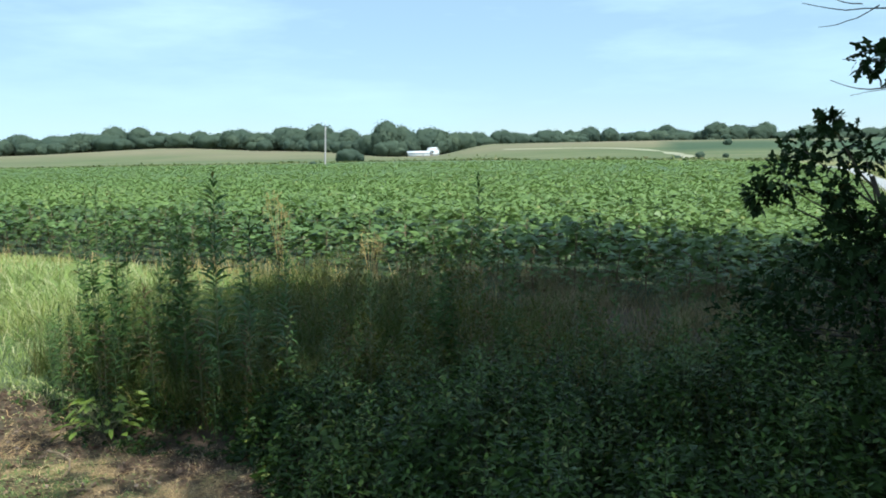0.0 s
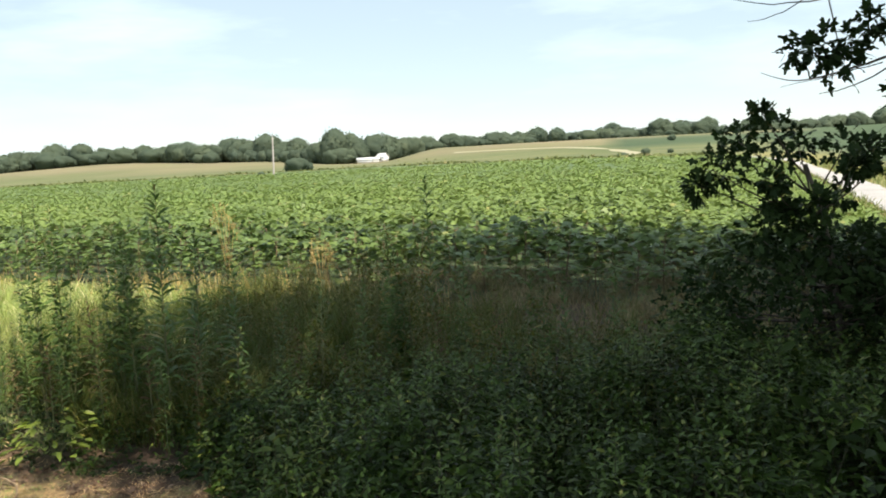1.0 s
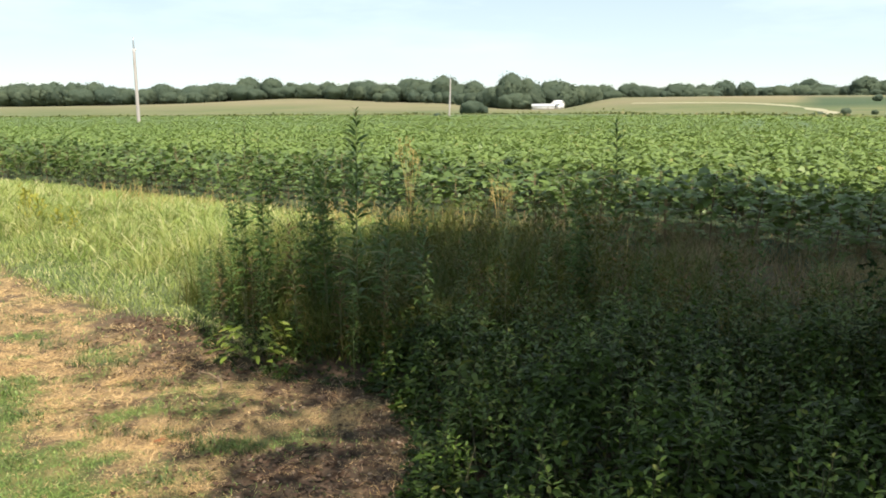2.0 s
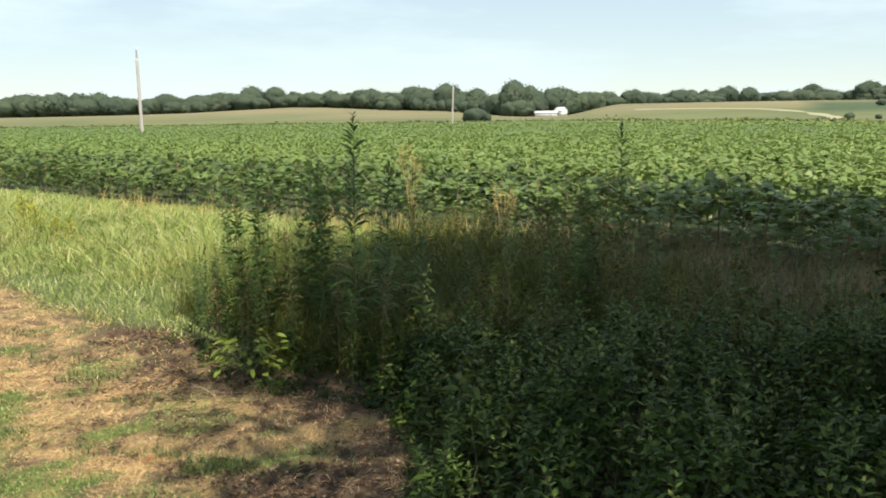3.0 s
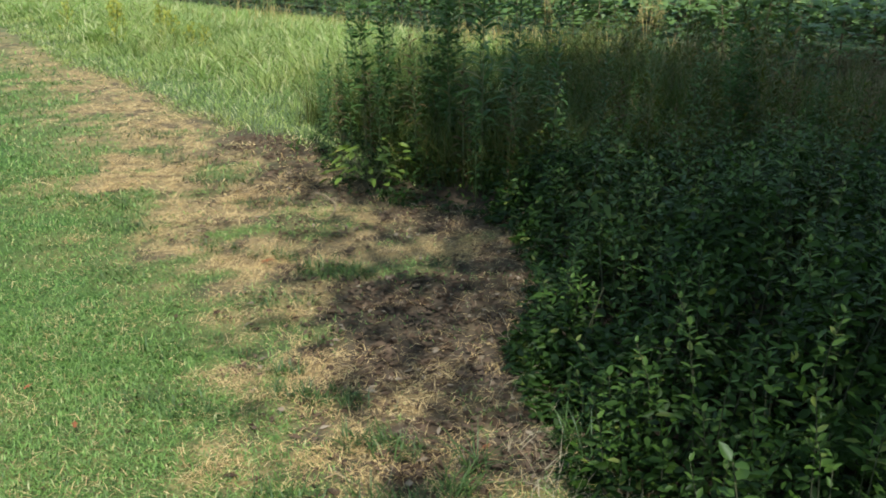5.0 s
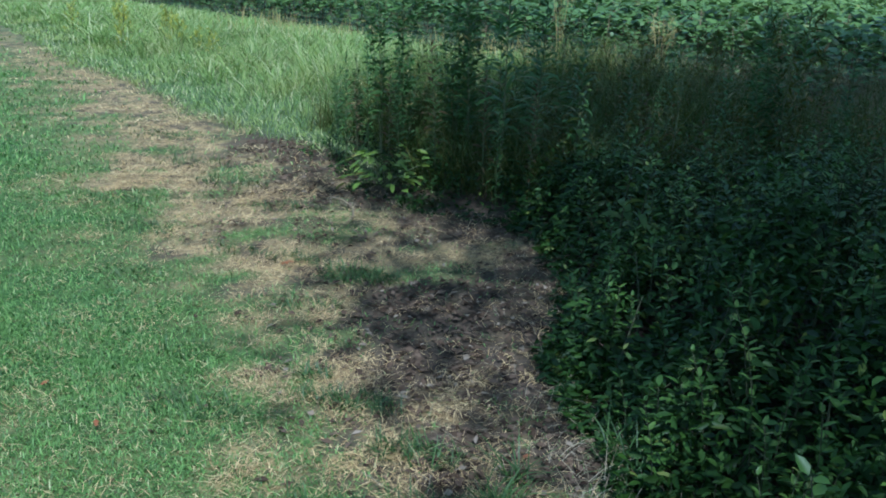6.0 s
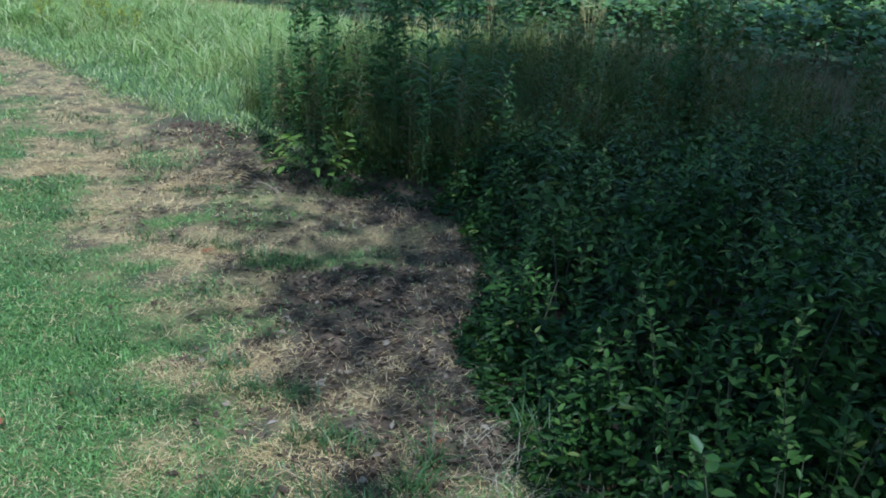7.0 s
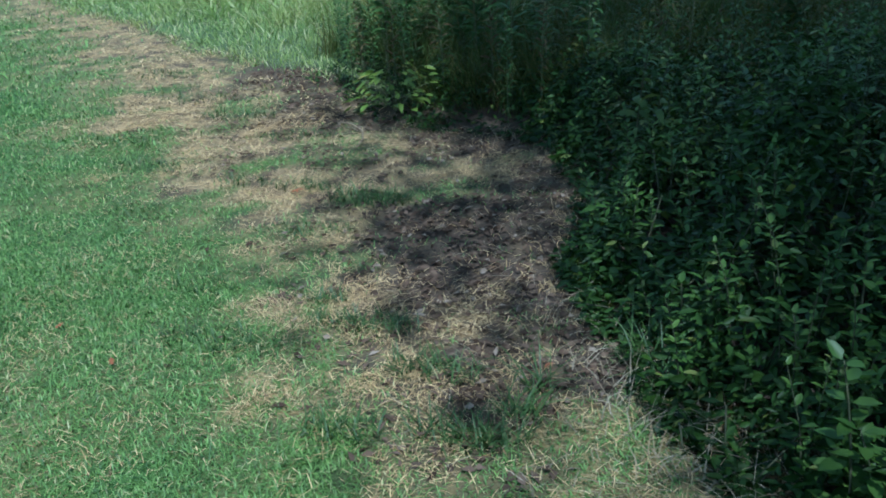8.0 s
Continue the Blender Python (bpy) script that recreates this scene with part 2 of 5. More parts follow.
def ground_material():
    m, nt = material("ground_cover")
    pos = nt.nodes.new("ShaderNodeNewGeometry").outputs["Position"]
    n1, n2, n3 = noise_node(nt, 1.3, 5.0, pos), noise_node(nt, 9.0, 5.0, pos), noise_node(nt, 70.0, 4.0, pos)
    broad = noise_node(nt, 0.02, 4.0, pos)

    def zone(name):
        a = nt.nodes.new("ShaderNodeAttribute")
        a.attribute_name = name
        return a.outputs["Fac"]
    soil = blend(nt, span(nt, n2, 0.3, 0.7), (0.045, 0.03, 0.019), (0.12, 0.082, 0.052))
    lawn = blend(nt, span(nt, n3, 0.35, 0.65), (0.02, 0.045, 0.01), (0.09, 0.15, 0.035))
    lawn = blend(nt, span(nt, n1, 0.45, 0.7, 0.0, 0.3), lawn, (0.22, 0.2, 0.1))
    dry = blend(nt, span(nt, n2, 0.4, 0.6), (0.14, 0.084, 0.038), (0.42, 0.27, 0.12))
    dry = blend(nt, span(nt, n3, 0.46, 0.58, 0.0, 0.85), dry, (0.07, 0.048, 0.032))
    dry = blend(nt, span(nt, noise_node(nt, 240.0, 2.0, pos), 0.52, 0.62, 0.0, 0.75), dry, (0.46, 0.35, 0.2))
    dry = blend(nt, span(nt, noise_node(nt, 3.4, 6.0, pos, 0.65), 0.5, 0.6, 0.0, 0.85), dry, (0.065, 0.042, 0.034))
    # dark leaf litter, also used to paint shade by and under the vines
    litter_shade = blend(nt, span(nt, n3, 0.3, 0.7), (0.02, 0.014, 0.011), (0.1, 0.066, 0.05))
    tan = blend(nt, span(nt, broad, 0.35, 0.65), (0.19, 0.155, 0.1), (0.135, 0.13, 0.075))
    long = nt.nodes.new("ShaderNodeMapping")
    long.inputs["Scale"].default_value = (0.012, 0.11, 1)
    nt.links.new(pos, long.inputs["Vector"])
    tan = blend(nt, span(nt, noise_node(nt, 1.0, 4.0, long.outputs["Vector"]), 0.45, 0.62, 0.0, 0.7), tan, (0.16, 0.165, 0.075))
    tan = blend(nt, span(nt, n1, 0.3, 0.7, 0.0, 0.15), tan, (0.15, 0.16, 0.06))
    green = blend(nt, span(nt, broad, 0.35, 0.65), (0.075, 0.1, 0.042), (0.115, 0.132, 0.058))
    green = blend(nt, span(nt, noise_node(nt, 1.7, 5.0, long.outputs["Vector"]), 0.5, 0.66, 0.0, 0.6), green, (0.2, 0.175, 0.1))
    verge = blend(nt, span(nt, n2, 0.3, 0.7), (0.22, 0.17, 0.075), (0.14, 0.17, 0.055))
    c = soil
    for name, col in (("lawn", lawn), ("dry", dry), ("litter_shade", litter_shade), ("green", green), ("tan", tan), ("crop", blend(nt, span(nt, broad, 0.35, 0.65), (0.04, 0.068, 0.034), (0.058, 0.085, 0.042))), ("verge", verge)):
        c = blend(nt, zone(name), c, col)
    finish(nt, c, 0.95, 0.0, n3, 0.6, distance=0.015, spec=0.2)
    return m


GROUND, GRAVEL = ground_material(), gravel_material()

# ---- geometry helpers ----
def sm(a, b, x):
    t = np.clip((np.asarray(x, float) - a) / (b - a), 0, 1)
    return t * t * (3 - 2 * t)


def unit(v):
    return v / np.maximum(np.linalg.norm(v, axis=-1, keepdims=True), 1e-9)


def tri_mesh(name, verts, tris):
    verts, tris = np.asarray(verts, np.float32).reshape(-1, 3), np.asarray(tris, np.int32).reshape(-1, 3)
    me = bpy.data.meshes.new(name)
    me.vertices.add(len(verts))
    me.vertices.foreach_set("co", verts.ravel())
    me.loops.add(tris.size)
    me.loops.foreach_set("vertex_index", tris.ravel())
    me.polygons.add(len(tris))
    me.polygons.foreach_set("loop_start", np.arange(0, tris.size, 3, dtype=np.int32))
    me.update(calc_edges=True)
    return me


def join(chunks):
    """Several (verts, tris) as one."""
    vs, ts, n = [], [], 0
    for v, t in chunks:
        vs.append(v), ts.append(t + n)
        n += len(v)
    return np.concatenate(vs), np.concatenate(ts)


def graft(main, twigs):
    """Twigs joined to the stem that they grow from, as one connected piece."""
    v, t = main
    for tv, tt in twigs:
        k = int(np.argmin(((v - tv[0]) ** 2).sum(1)))
        t = np.concatenate([t, tt + len(v), [(k, len(v), len(v) + 1)]])
        v = np.concatenate([v, tv])
    return v, t


def part(name, geo, mat, parent=None, label=""):
    me = geo if isinstance(geo, bpy.types.Mesh) else tri_mesh(name, *geo)
    if not me.materials:
        me.materials.append(mat)
    ob = new(name, me)
    ob.parent = parent
    return tagged(ob, label)


def box(x0, x1, y0, y1, z0, z1):
    v = np.array([(x, y, z) for x in (x0, x1) for y in (y0, y1) for z in (z0, z1)], float)
    q = [(0, 1, 3, 2), (4, 6, 7, 5), (0, 4, 5, 1), (2, 3, 7, 6), (0, 2, 6, 4), (1, 5, 7, 3)]
    return v, np.array([t for a, b, c, d in q for t in ((a, b, c), (a, c, d))])


def tube(points, radii, sides=6):
    p, r = np.asarray(points, float), np.broadcast_to(radii, len(points))
    d = unit(np.gradient(p, axis=0))
    ref = np.where(np.abs(d[:, 2:3]) > 0.9, np.array([[1.0, 0, 0]]), np.array([[0, 0, 1.0]]))
    a = unit(np.cross(d, ref))
    b = np.cross(d, a)
    ang = np.linspace(0, 2 * np.pi, sides, endpoint=False)
    ring = p[:, None] + r[:, None, None] * (np.cos(ang)[None, :, None] * a[:, None] + np.sin(ang)[None, :, None] * b[:, None])
    v = ring.reshape(-1, 3)
    t = []
    for i in range(len(p) - 1):
        for k in range(sides):
            q, w = i * sides + k, i * sides + (k + 1) % sides
            t += [(q, w, w + sides), (q, w + sides, q + sides)]
    last = (len(p) - 1) * sides
    t += [(last, last + k, last + k + 1) for k in range(1, sides - 1)]
    return v, np.array(t)


# leaf outlines: along, across, up; the surface is folded along the midrib
SIMPLE = (np.array([(0, 0, 0), (.42, .5, .07), (1, 0, -.1), (.42, -.5, .07), (.5, 0, -.02)], float), np.array([(0, 4, 1), (4, 2, 1), (0, 3, 4), (4, 3, 2)]))
OVATE = (np.array([(0, 0, 0), (.3, .5, .06), (.68, .4, .04), (1, 0, -.08), (.68, -.4, .04), (.3, -.5, .06), (.34, 0, -.03), (.7, 0, -.04)], float),
         np.array([(0, 6, 1), (6, 7, 2), (6, 2, 1), (7, 3, 2), (0, 5, 6), (6, 5, 4), (6, 4, 7), (7, 4, 3)]))
LANCE = (np.array([(0, 0, 0), (.35, .5, .03), (.35, -.5, .03), (.7, .36, -.06), (.7, -.36, -.06), (1, 0, -.25)], float),
         np.array([(0, 2, 1), (1, 2, 4), (1, 4, 3), (3, 4, 5)]))
LOBED = (np.array([(.38, 0, .05), (0, 0, 0), (-.08, .38, -.03), (.42, .62, -.05), (.52, .3, .03), (1, 0, -.1), (.52, -.3, .03), (.42, -.62, -.05), (-.08, -.38, -.03)], float),
         np.array([(0, k, k % 8 + 1) for k in range(1, 9)]))
OAKLEAF = (np.array([(.3, 0, .03), (.68, 0, .02), (0, 0, 0), (.22, -.34, -.02), (.38, -.14, .02), (.56, -.5, -.04), (.7, -.18, .02), (1, -.1, -.06),
                     (1, .12, -.06), (.7, .18, .02), (.56, .5, -.04), (.38, .14, .02), (.22, .34, -.02)], float),
           np.array([(0, 2, 3), (0, 3, 4), (0, 4, 1), (4, 5, 1), (5, 6, 1), (6, 7, 1), (7, 8, 1), (8, 9, 1), (9, 10, 1), (10, 11, 1), (11, 0, 1), (11, 12, 0), (12, 2, 0)]))
ARC = (np.array([(0, 0, 0), (.25, .45, .1), (.25, -.45, .1), (.55, .5, .11), (.55, -.5, .11), (.8, .3, -.02), (.8, -.3, -.02), (.95, 0, -.22)], float),
       np.array([(0, 2, 1), (1, 2, 4), (1, 4, 3), (3, 4, 6), (3, 6, 5), (5, 6, 7)]))
SICKLE = (np.array([(0, 0, 0), (.2, .5, .07), (.2, -.5, .07), (.45, .5, .1), (.45, -.5, .1), (.72, .36, .03), (.72, -.36, .03), (.95, 0, -.18)], float),
          np.array([(0, 2, 1), (1, 2, 4), (1, 4, 3), (3, 4, 6), (3, 6, 5), (5, 6, 7)]))
CLUMP = (np.array([(0, 0, 0), (.5, .5, .12), (1, 0, -.05), (.5, -.5, .12)], float), np.array([(0, 2, 1), (0, 3, 2)]))


def leaves(shape, pos, axis, up, length, width):
    """Many leaves at once: place, way of the midrib, way of the face, size."""
    v, t = shape
    n = len(pos)
    axis = unit(axis)
    side = unit(np.cross(up, axis))
    face = np.cross(axis, side)
    length, width = np.broadcast_to(length, n), np.broadcast_to(width, n)
    out = (pos[:, None] + v[None, :, :1] * (axis * length[:, None])[:, None] + v[None, :, 1:2] * (side * width[:, None])[:, None]
           + v[None, :, 2:] * (face * length[:, None])[:, None])
    return out.reshape(-1, 3), (t[None] + (np.arange(n) * len(v))[:, None, None]).reshape(-1, 3)


def blades(rng, pos, height, width, bend, lean=0.15):
    """Grass blades: tapered strips that bow over."""
    n = len(pos)
    ang = rng.uniform(0, 2 * np.pi, n)
    out = np.stack([np.cos(ang), np.sin(ang), 0 * ang], 1)
    turn = ang + np.pi / 2 + rng.uniform(-0.6, 0.6, n)
    side = np.stack([np.cos(turn), np.sin(turn), 0 * ang], 1)
    rows = []
    for s, w in ((0, 1.0), (0.4, 0.85), (0.75, 0.55)):
        mid = pos + (height * (s - 0.35 * bend * s * s))[:, None] * (0, 0, 1) + (height * (lean * s + bend * s * s))[:, None] * out
        rows += [mid - 0.5 * (width * w)[:, None] * side, mid + 0.5 * (width * w)[:, None] * side]
    rows.append(pos + (height * (1 - 0.45 * bend))[:, None] * (0, 0, 1) + (height * (lean + bend))[:, None] * out)
    v = np.stack(rows, 1).reshape(-1, 3)
    t = np.array([(0, 1, 3), (0, 3, 2), (2, 3, 5), (2, 5, 4), (4, 5, 6)])
    return v, (t[None] + (np.arange(n) * 7)[:, None, None]).reshape(-1, 3)


def slips(rng, pos, length, width, tilt):
    """Short or lying blades: one bent strip of three triangles."""
    n = len(pos)
    ang = rng.uniform(0, 2 * np.pi, n)
    flat = np.stack([np.cos(ang), np.sin(ang), 0 * ang], 1)
    side = np.stack([-np.sin(ang), np.cos(ang), 0 * ang], 1)
    up = np.array([[0, 0, 1.0]])
    mid = pos + (0.55 * length)[:, None] * (np.cos(tilt)[:, None] * flat + np.sin(tilt)[:, None] * up)
    end = mid + (0.45 * length)[:, None] * (np.cos(tilt * 0.3)[:, None] * flat + np.sin(tilt * 0.3)[:, None] * up)
    w = (0.5 * width)[:, None] * side
    v = np.stack([pos - w, pos + w, mid - 0.8 * w, mid + 0.8 * w, end], 1).reshape(-1, 3)
    t = np.array([(0, 1, 3), (0, 3, 2), (2, 3, 4)])
    return v, (t[None] + (np.arange(n) * 5)[:, None, None]).reshape(-1, 3)


def ripple(x, y, f, seed=0.0):
    """A cheap smooth unevenness, about -1 to 1."""
    return (np.sin(f * (x * 1.0 + y * 0.6) + seed) + np.sin(f * (x * -0.7 + y * 1.3) * 1.37 + 2.1 * seed + 1) + np.sin(f * (x * 1.9 - y * 0.4) * 0.83 + 3.3 * seed + 2)) / 3


def signed(line, x, y):
    """Distance from a polyline, positive to the left of its way."""
    best, sign = np.full(np.shape(x), 1e9), np.ones(np.shape(x))
    for (ax, ay), (bx, by) in zip(line[:-1], line[1:]):
        dx, dy = bx - ax, by - ay
        t = np.clip(((x - ax) * dx + (y - ay) * dy) / (dx * dx + dy * dy), 0, 1)
        d = np.hypot(x - ax - t * dx, y - ay - t * dy)
        nearer = d < best
        best = np.where(nearer, d, best)
        sign = np.where(nearer, np.where(dx * (y - ay) - dy * (x - ax) >= 0, 1.0, -1.0), sign)
    return best * sign


# ---- plan ----
WEED_EDGE = [(-40, 29), (-12, 11.6), (-7.4, 8.1), (-5.9, 7.25), (-4.4, 6.15), (-3.45, 5.55), (-2.85, 5.35), (-2.35, 4.95), (-1.85, 4.3), (-1.25, 4.1), (-0.68, 4.0),
             (-0.52, 3.6), (-0.4, 3.1), (-0.26, 2.55), (-0.1, 2.1), (0.09, 1.85), (0.3, 1.5), (0.8, 1.05), (1.7, 0.7), (6, 0.2), (30, -1)]
GREEN_EDGE = [(-40, 27), (-12, 10.9), (-6.7, 6.5), (-4.4, 4.5), (-3.4, 3.45), (-2.75, 3.1), (-1.95, 2.65), (-1.6, 2.35), (-1.2, 2.05), (-0.95, 1.75), (-0.6, 1.45), (0.2, 1.1), (1.2, 0.5), (6, -0.1)]
ALONG, AWAY = np.array([0.869, -0.495]), np.array([0.495, 0.869])  # the crop rows, and across them


def weed_side(x, y):
    return signed(WEED_EDGE, x, y) + (0.05 * ripple(x, y, 7.0, 1.0) + 0.05 * ripple(x, y, 2.6, 3.0)) * (np.asarray(y) < 12)


def into_crop(x, y):
    return (np.asarray(y) - 10.0 + 0.57 * np.asarray(x)) * 0.869


def weeds_end(x):
    """How near to the crop the weeds reach; bare soil lies beyond."""
    return -1.0 - 1.05 * sm(0.6, 1.8, x)


def road_x(y):
    return 5.6 + 0.42 * y


def field_end(x, y):
    return 262 + 0.05 * np.minimum(x, 0) - 480 * np.clip(np.asarray(x) / np.maximum(y, 1.0), 0, 0.36)


def in_field(x, y):
    return (into_crop(x, y) > 0) & (x < road_x(y) - 1.9) & (y < field_end(x, y))


def height(x, y):
    x, y = np.asarray(x, float), np.asarray(y, float)
    dip = -0.8 * sm(-8, -1.5, x - road_x(y)) * sm(6, 15, y) * (1 - sm(90, 220, y))
    a = x / np.maximum(y, 1.0)
    far = 3.0 * sm(255, 450, y) + (1 - sm(-0.17, -0.05, a)) * 5.0 * sm(300, 600, y) + sm(-0.035, 0.05, a) * 6.0 * sm(265 - 100 * np.clip(a / 0.3, 0, 1), 440, y)
    far = far + 3.8 * np.exp(-((a + 0.35) / 0.1) ** 2) * sm(340, 600, y)
    return dip + far + 0.012 * ripple(x, y, 3.1) * (np.hypot(x, y) < 40) + 0.6 * sm(150, 400, y) * ripple(x, y, 0.012)


def spots(rng, n, x0, x1, y0, y1):
    return rng.uniform(x0, x1, n), rng.uniform(y0, y1, n)


def turf_green(x, y):
    """How green the turf is, 0 to 1: full on the lawn, in patches across the dead strip."""
    g = signed(GREEN_EDGE, x, y) + 0.3 * ripple(x, y, 2.3, 1.0) + 0.16 * ripple(x, y, 6.1, 4.0) + 0.16 * ripple(x, y, 14.0, 2.0) + 0.1 * ripple(x, y, 31.0, 5.0)
    tufts = sm(-0.25, 0.5, ripple(x * 0.8, y * 1.3, 4.4, 7.0) + 0.6 * ripple(x, y, 11.0, 3.0)) * (0.75 - 0.45 * sm(-0.9, -0.2, weed_side(x, y)))
    worn = 0.3 * sm(0.2, 0.7, ripple(x, y, 1.7, 9.0) + 0.5 * ripple(x, y, 7.0, 2.0))
    return np.clip(np.maximum(sm(0.75, -0.35, g) - worn, tufts), 0.05, 1)


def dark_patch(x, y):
    """Bare, leaf-strewn spots in the dead turf plus painted weed-foot shade, 0 to 1."""
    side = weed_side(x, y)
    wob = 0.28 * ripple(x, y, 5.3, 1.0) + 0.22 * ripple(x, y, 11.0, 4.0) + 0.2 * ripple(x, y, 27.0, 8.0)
    # the near patch is part litter, part painted tree shade
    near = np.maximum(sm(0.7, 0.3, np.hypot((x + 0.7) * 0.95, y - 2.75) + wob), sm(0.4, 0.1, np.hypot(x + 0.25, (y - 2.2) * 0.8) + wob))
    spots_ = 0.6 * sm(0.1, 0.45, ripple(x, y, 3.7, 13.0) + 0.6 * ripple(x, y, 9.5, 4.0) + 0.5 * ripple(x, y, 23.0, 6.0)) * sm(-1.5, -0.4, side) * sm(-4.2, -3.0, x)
    # painted shade along the overhanging foot of the weeds
    foot_shade = 0.85 * sm(-0.5, -0.08, side + 0.9 * wob) * (x > -3.4) * sm(1.9, 2.3, y)
    return np.maximum.reduce([near, spots_, foot_shade]) * sm(0.3, 0.1, side) * (y > 1.4)


# ---- ground ----
def steps(fine0, fine1, step, reach, grow=1.14):
    mid = list(np.arange(fine0, fine1 + step / 2, step))
    out, d = [], step
    v = mid[-1]
    while v < reach:
        d *= grow
        v += d
        out.append(v)
    low, d, v = [], step, mid[0]
    while v > -reach:
        d *= grow
        v -= d
        low.append(v)
    return np.array(low[::-1] + mid + out)


def build_ground():
    xs, ys = steps(-7, 3, 0.06, 4500), steps(0.6, 9, 0.06, 4500)
    x, y = np.meshgrid(xs, ys)
    x, y = x.ravel(), y.ravel()
    side = weed_side(x, y)
    z = height(x, y) + 0.008 * ripple(x, y, 17.0, 2.0) * (np.hypot(x, y) < 15)
    nx, ny = len(xs), len(ys)
    i = (np.arange(ny - 1)[:, None] * nx + np.arange(nx - 1)[None]).ravel()
    tris = np.concatenate([np.stack([i, i + 1, i + nx + 1], 1), np.stack([i, i + nx + 1, i + nx], 1)])
    me = tri_mesh("ground", np.stack([x, y, z], 1), tris)
    lawn = sm(0.15, -0.1, side)
    a = x / np.maximum(y, 1.0)
    r = x - road_x(y)
    zones = {
        "lawn": lawn,
        "dry": lawn * (1 - turf_green(x, y)) + 0.5 * sm(-3, -1.2, into_crop(x, y)) * sm(0.5, -0.3, into_crop(x, y)) * sm(-4, -1, x) * sm(1.0, 0.2, x) * sm(0.2, 1.0, side),
        # floor under the vines darkened for shade as well as litter
        "litter_shade": np.maximum(0.9 * dark_patch(x, y), 0.9 * sm(0.1, 0.3, side) * sm(-1.6, -0.8, x) * (y < 7) * (into_crop(x, y) < weeds_end(x))),
        "green": np.maximum.reduce([sm(0.0, 0.3, side) * sm(-1.5, -2.6, x) * sm(0.2, -0.4, into_crop(x, y)) * (y > 3), sm(-8, 2, y - field_end(x, y)), sm(4.5, 6.5, r) * sm(2, 5, y)]),
        "tan": np.maximum(sm(75, 125, y - 55 * sm(-0.2, -0.4, a) - field_end(x, y) + 18 * ripple(x, y, 0.045, 2.0)) * (1 - sm(-0.03, 0.03, a)), sm(-0.03, 0.03, a) * sm(325, 345, y + 12 * ripple(x, y, 0.03)) * 1.0),
        # dark green under the cotton stands for leaf-shaded soil; the rest is far crop
        "crop": np.maximum.reduce([0.85 * sm(-0.1, 0.3, into_crop(x, y)) * in_field(x, y), sm(0.24, 0.27, a) * sm(270, 300, y) * sm(400, 385, y), sm(7, 10, r) * sm(50, 70, y) * sm(470, 455, y)]),
        "verge": sm(-2.4, -1.6, r) * sm(7, 5, r) * sm(8, 12, y) * (1 - sm(150, 200, y)),
    }
    for name, value in zones.items():
        me.attributes.new(name, "FLOAT", "POINT").data.foreach_set("value", np.clip(value, 0, 1).astype(np.float32))
    ob = part("ground", me, GROUND)
    return tagged(ob, "mown lawn, bare soil and rolling fields to the horizon", "ground", kind="structure")


build_ground()


def ribbon(name, line, width, mat, label, category):
    """A strip of road laid on the ground, a little proud of it."""
    pts = [Vector((*p, 0)) for p in line]
    dense = []
    for k in range(len(pts) - 1):
        p0, p1, p2, p3 = pts[max(k - 1, 0)], pts[k], pts[k + 1], pts[min(k + 2, len(pts) - 1)]
        for s in np.linspace(0, 1, 24, endpoint=False):
            dense.append(0.5 * (2 * p1 + (p2 - p0) * s + (2 * p0 - 5 * p1 + 4 * p2 - p3) * s * s + (3 * p1 - p0 - 3 * p2 + p3) * s ** 3))
    c = np.array([(v.x, v.y) for v in dense])
    d = unit(np.gradient(c, axis=0))
    side = np.stack([d[:, 1], -d[:, 0]], 1)
    across = np.linspace(-0.5, 0.5, 9)
    ragged = 0.12 * np.sin(np.arange(len(c)) * 1.7) + 0.1 * np.sin(np.arange(len(c)) * 0.63)
    xy = c[:, None] + (across[None, :, None] * (width + ragged[:, None, None])) * side[:, None]
    x, y = xy[..., 0].ravel(), xy[..., 1].ravel()
    crown = np.tile(0.05 * (1 - (2 * across) ** 2), len(c)) + 0.03
    v = np.stack([x, y, height(x, y) + crown], 1)
    i = (np.arange(len(c) - 1)[:, None] * 9 + np.arange(8)[None]).ravel()
    t = np.concatenate([np.stack([i, i + 1, i + 10], 1), np.stack([i, i + 10, i + 9], 1)])
    return tagged(part(name, (v, t), mat), label, category, kind="structure")


ribbon("road", [(7.3, 3), (11.2, 12), (15.4, 22), (23.9, 42), (38, 76), (53, 112), (57, 134)], 1.9, GRAVEL, "pale gravel farm road running past the crop", "road")
ribbon("farm_track", [(32, 98), (38, 114), (52, 172), (66, 235), (72, 285), (66, 318), (50, 335), (20, 345)], 5.0,
       plain_material("pale_track", (0.24, 0.22, 0.13), (0.3, 0.28, 0.17), 0.3), "pale track curving across the far hill", "road")

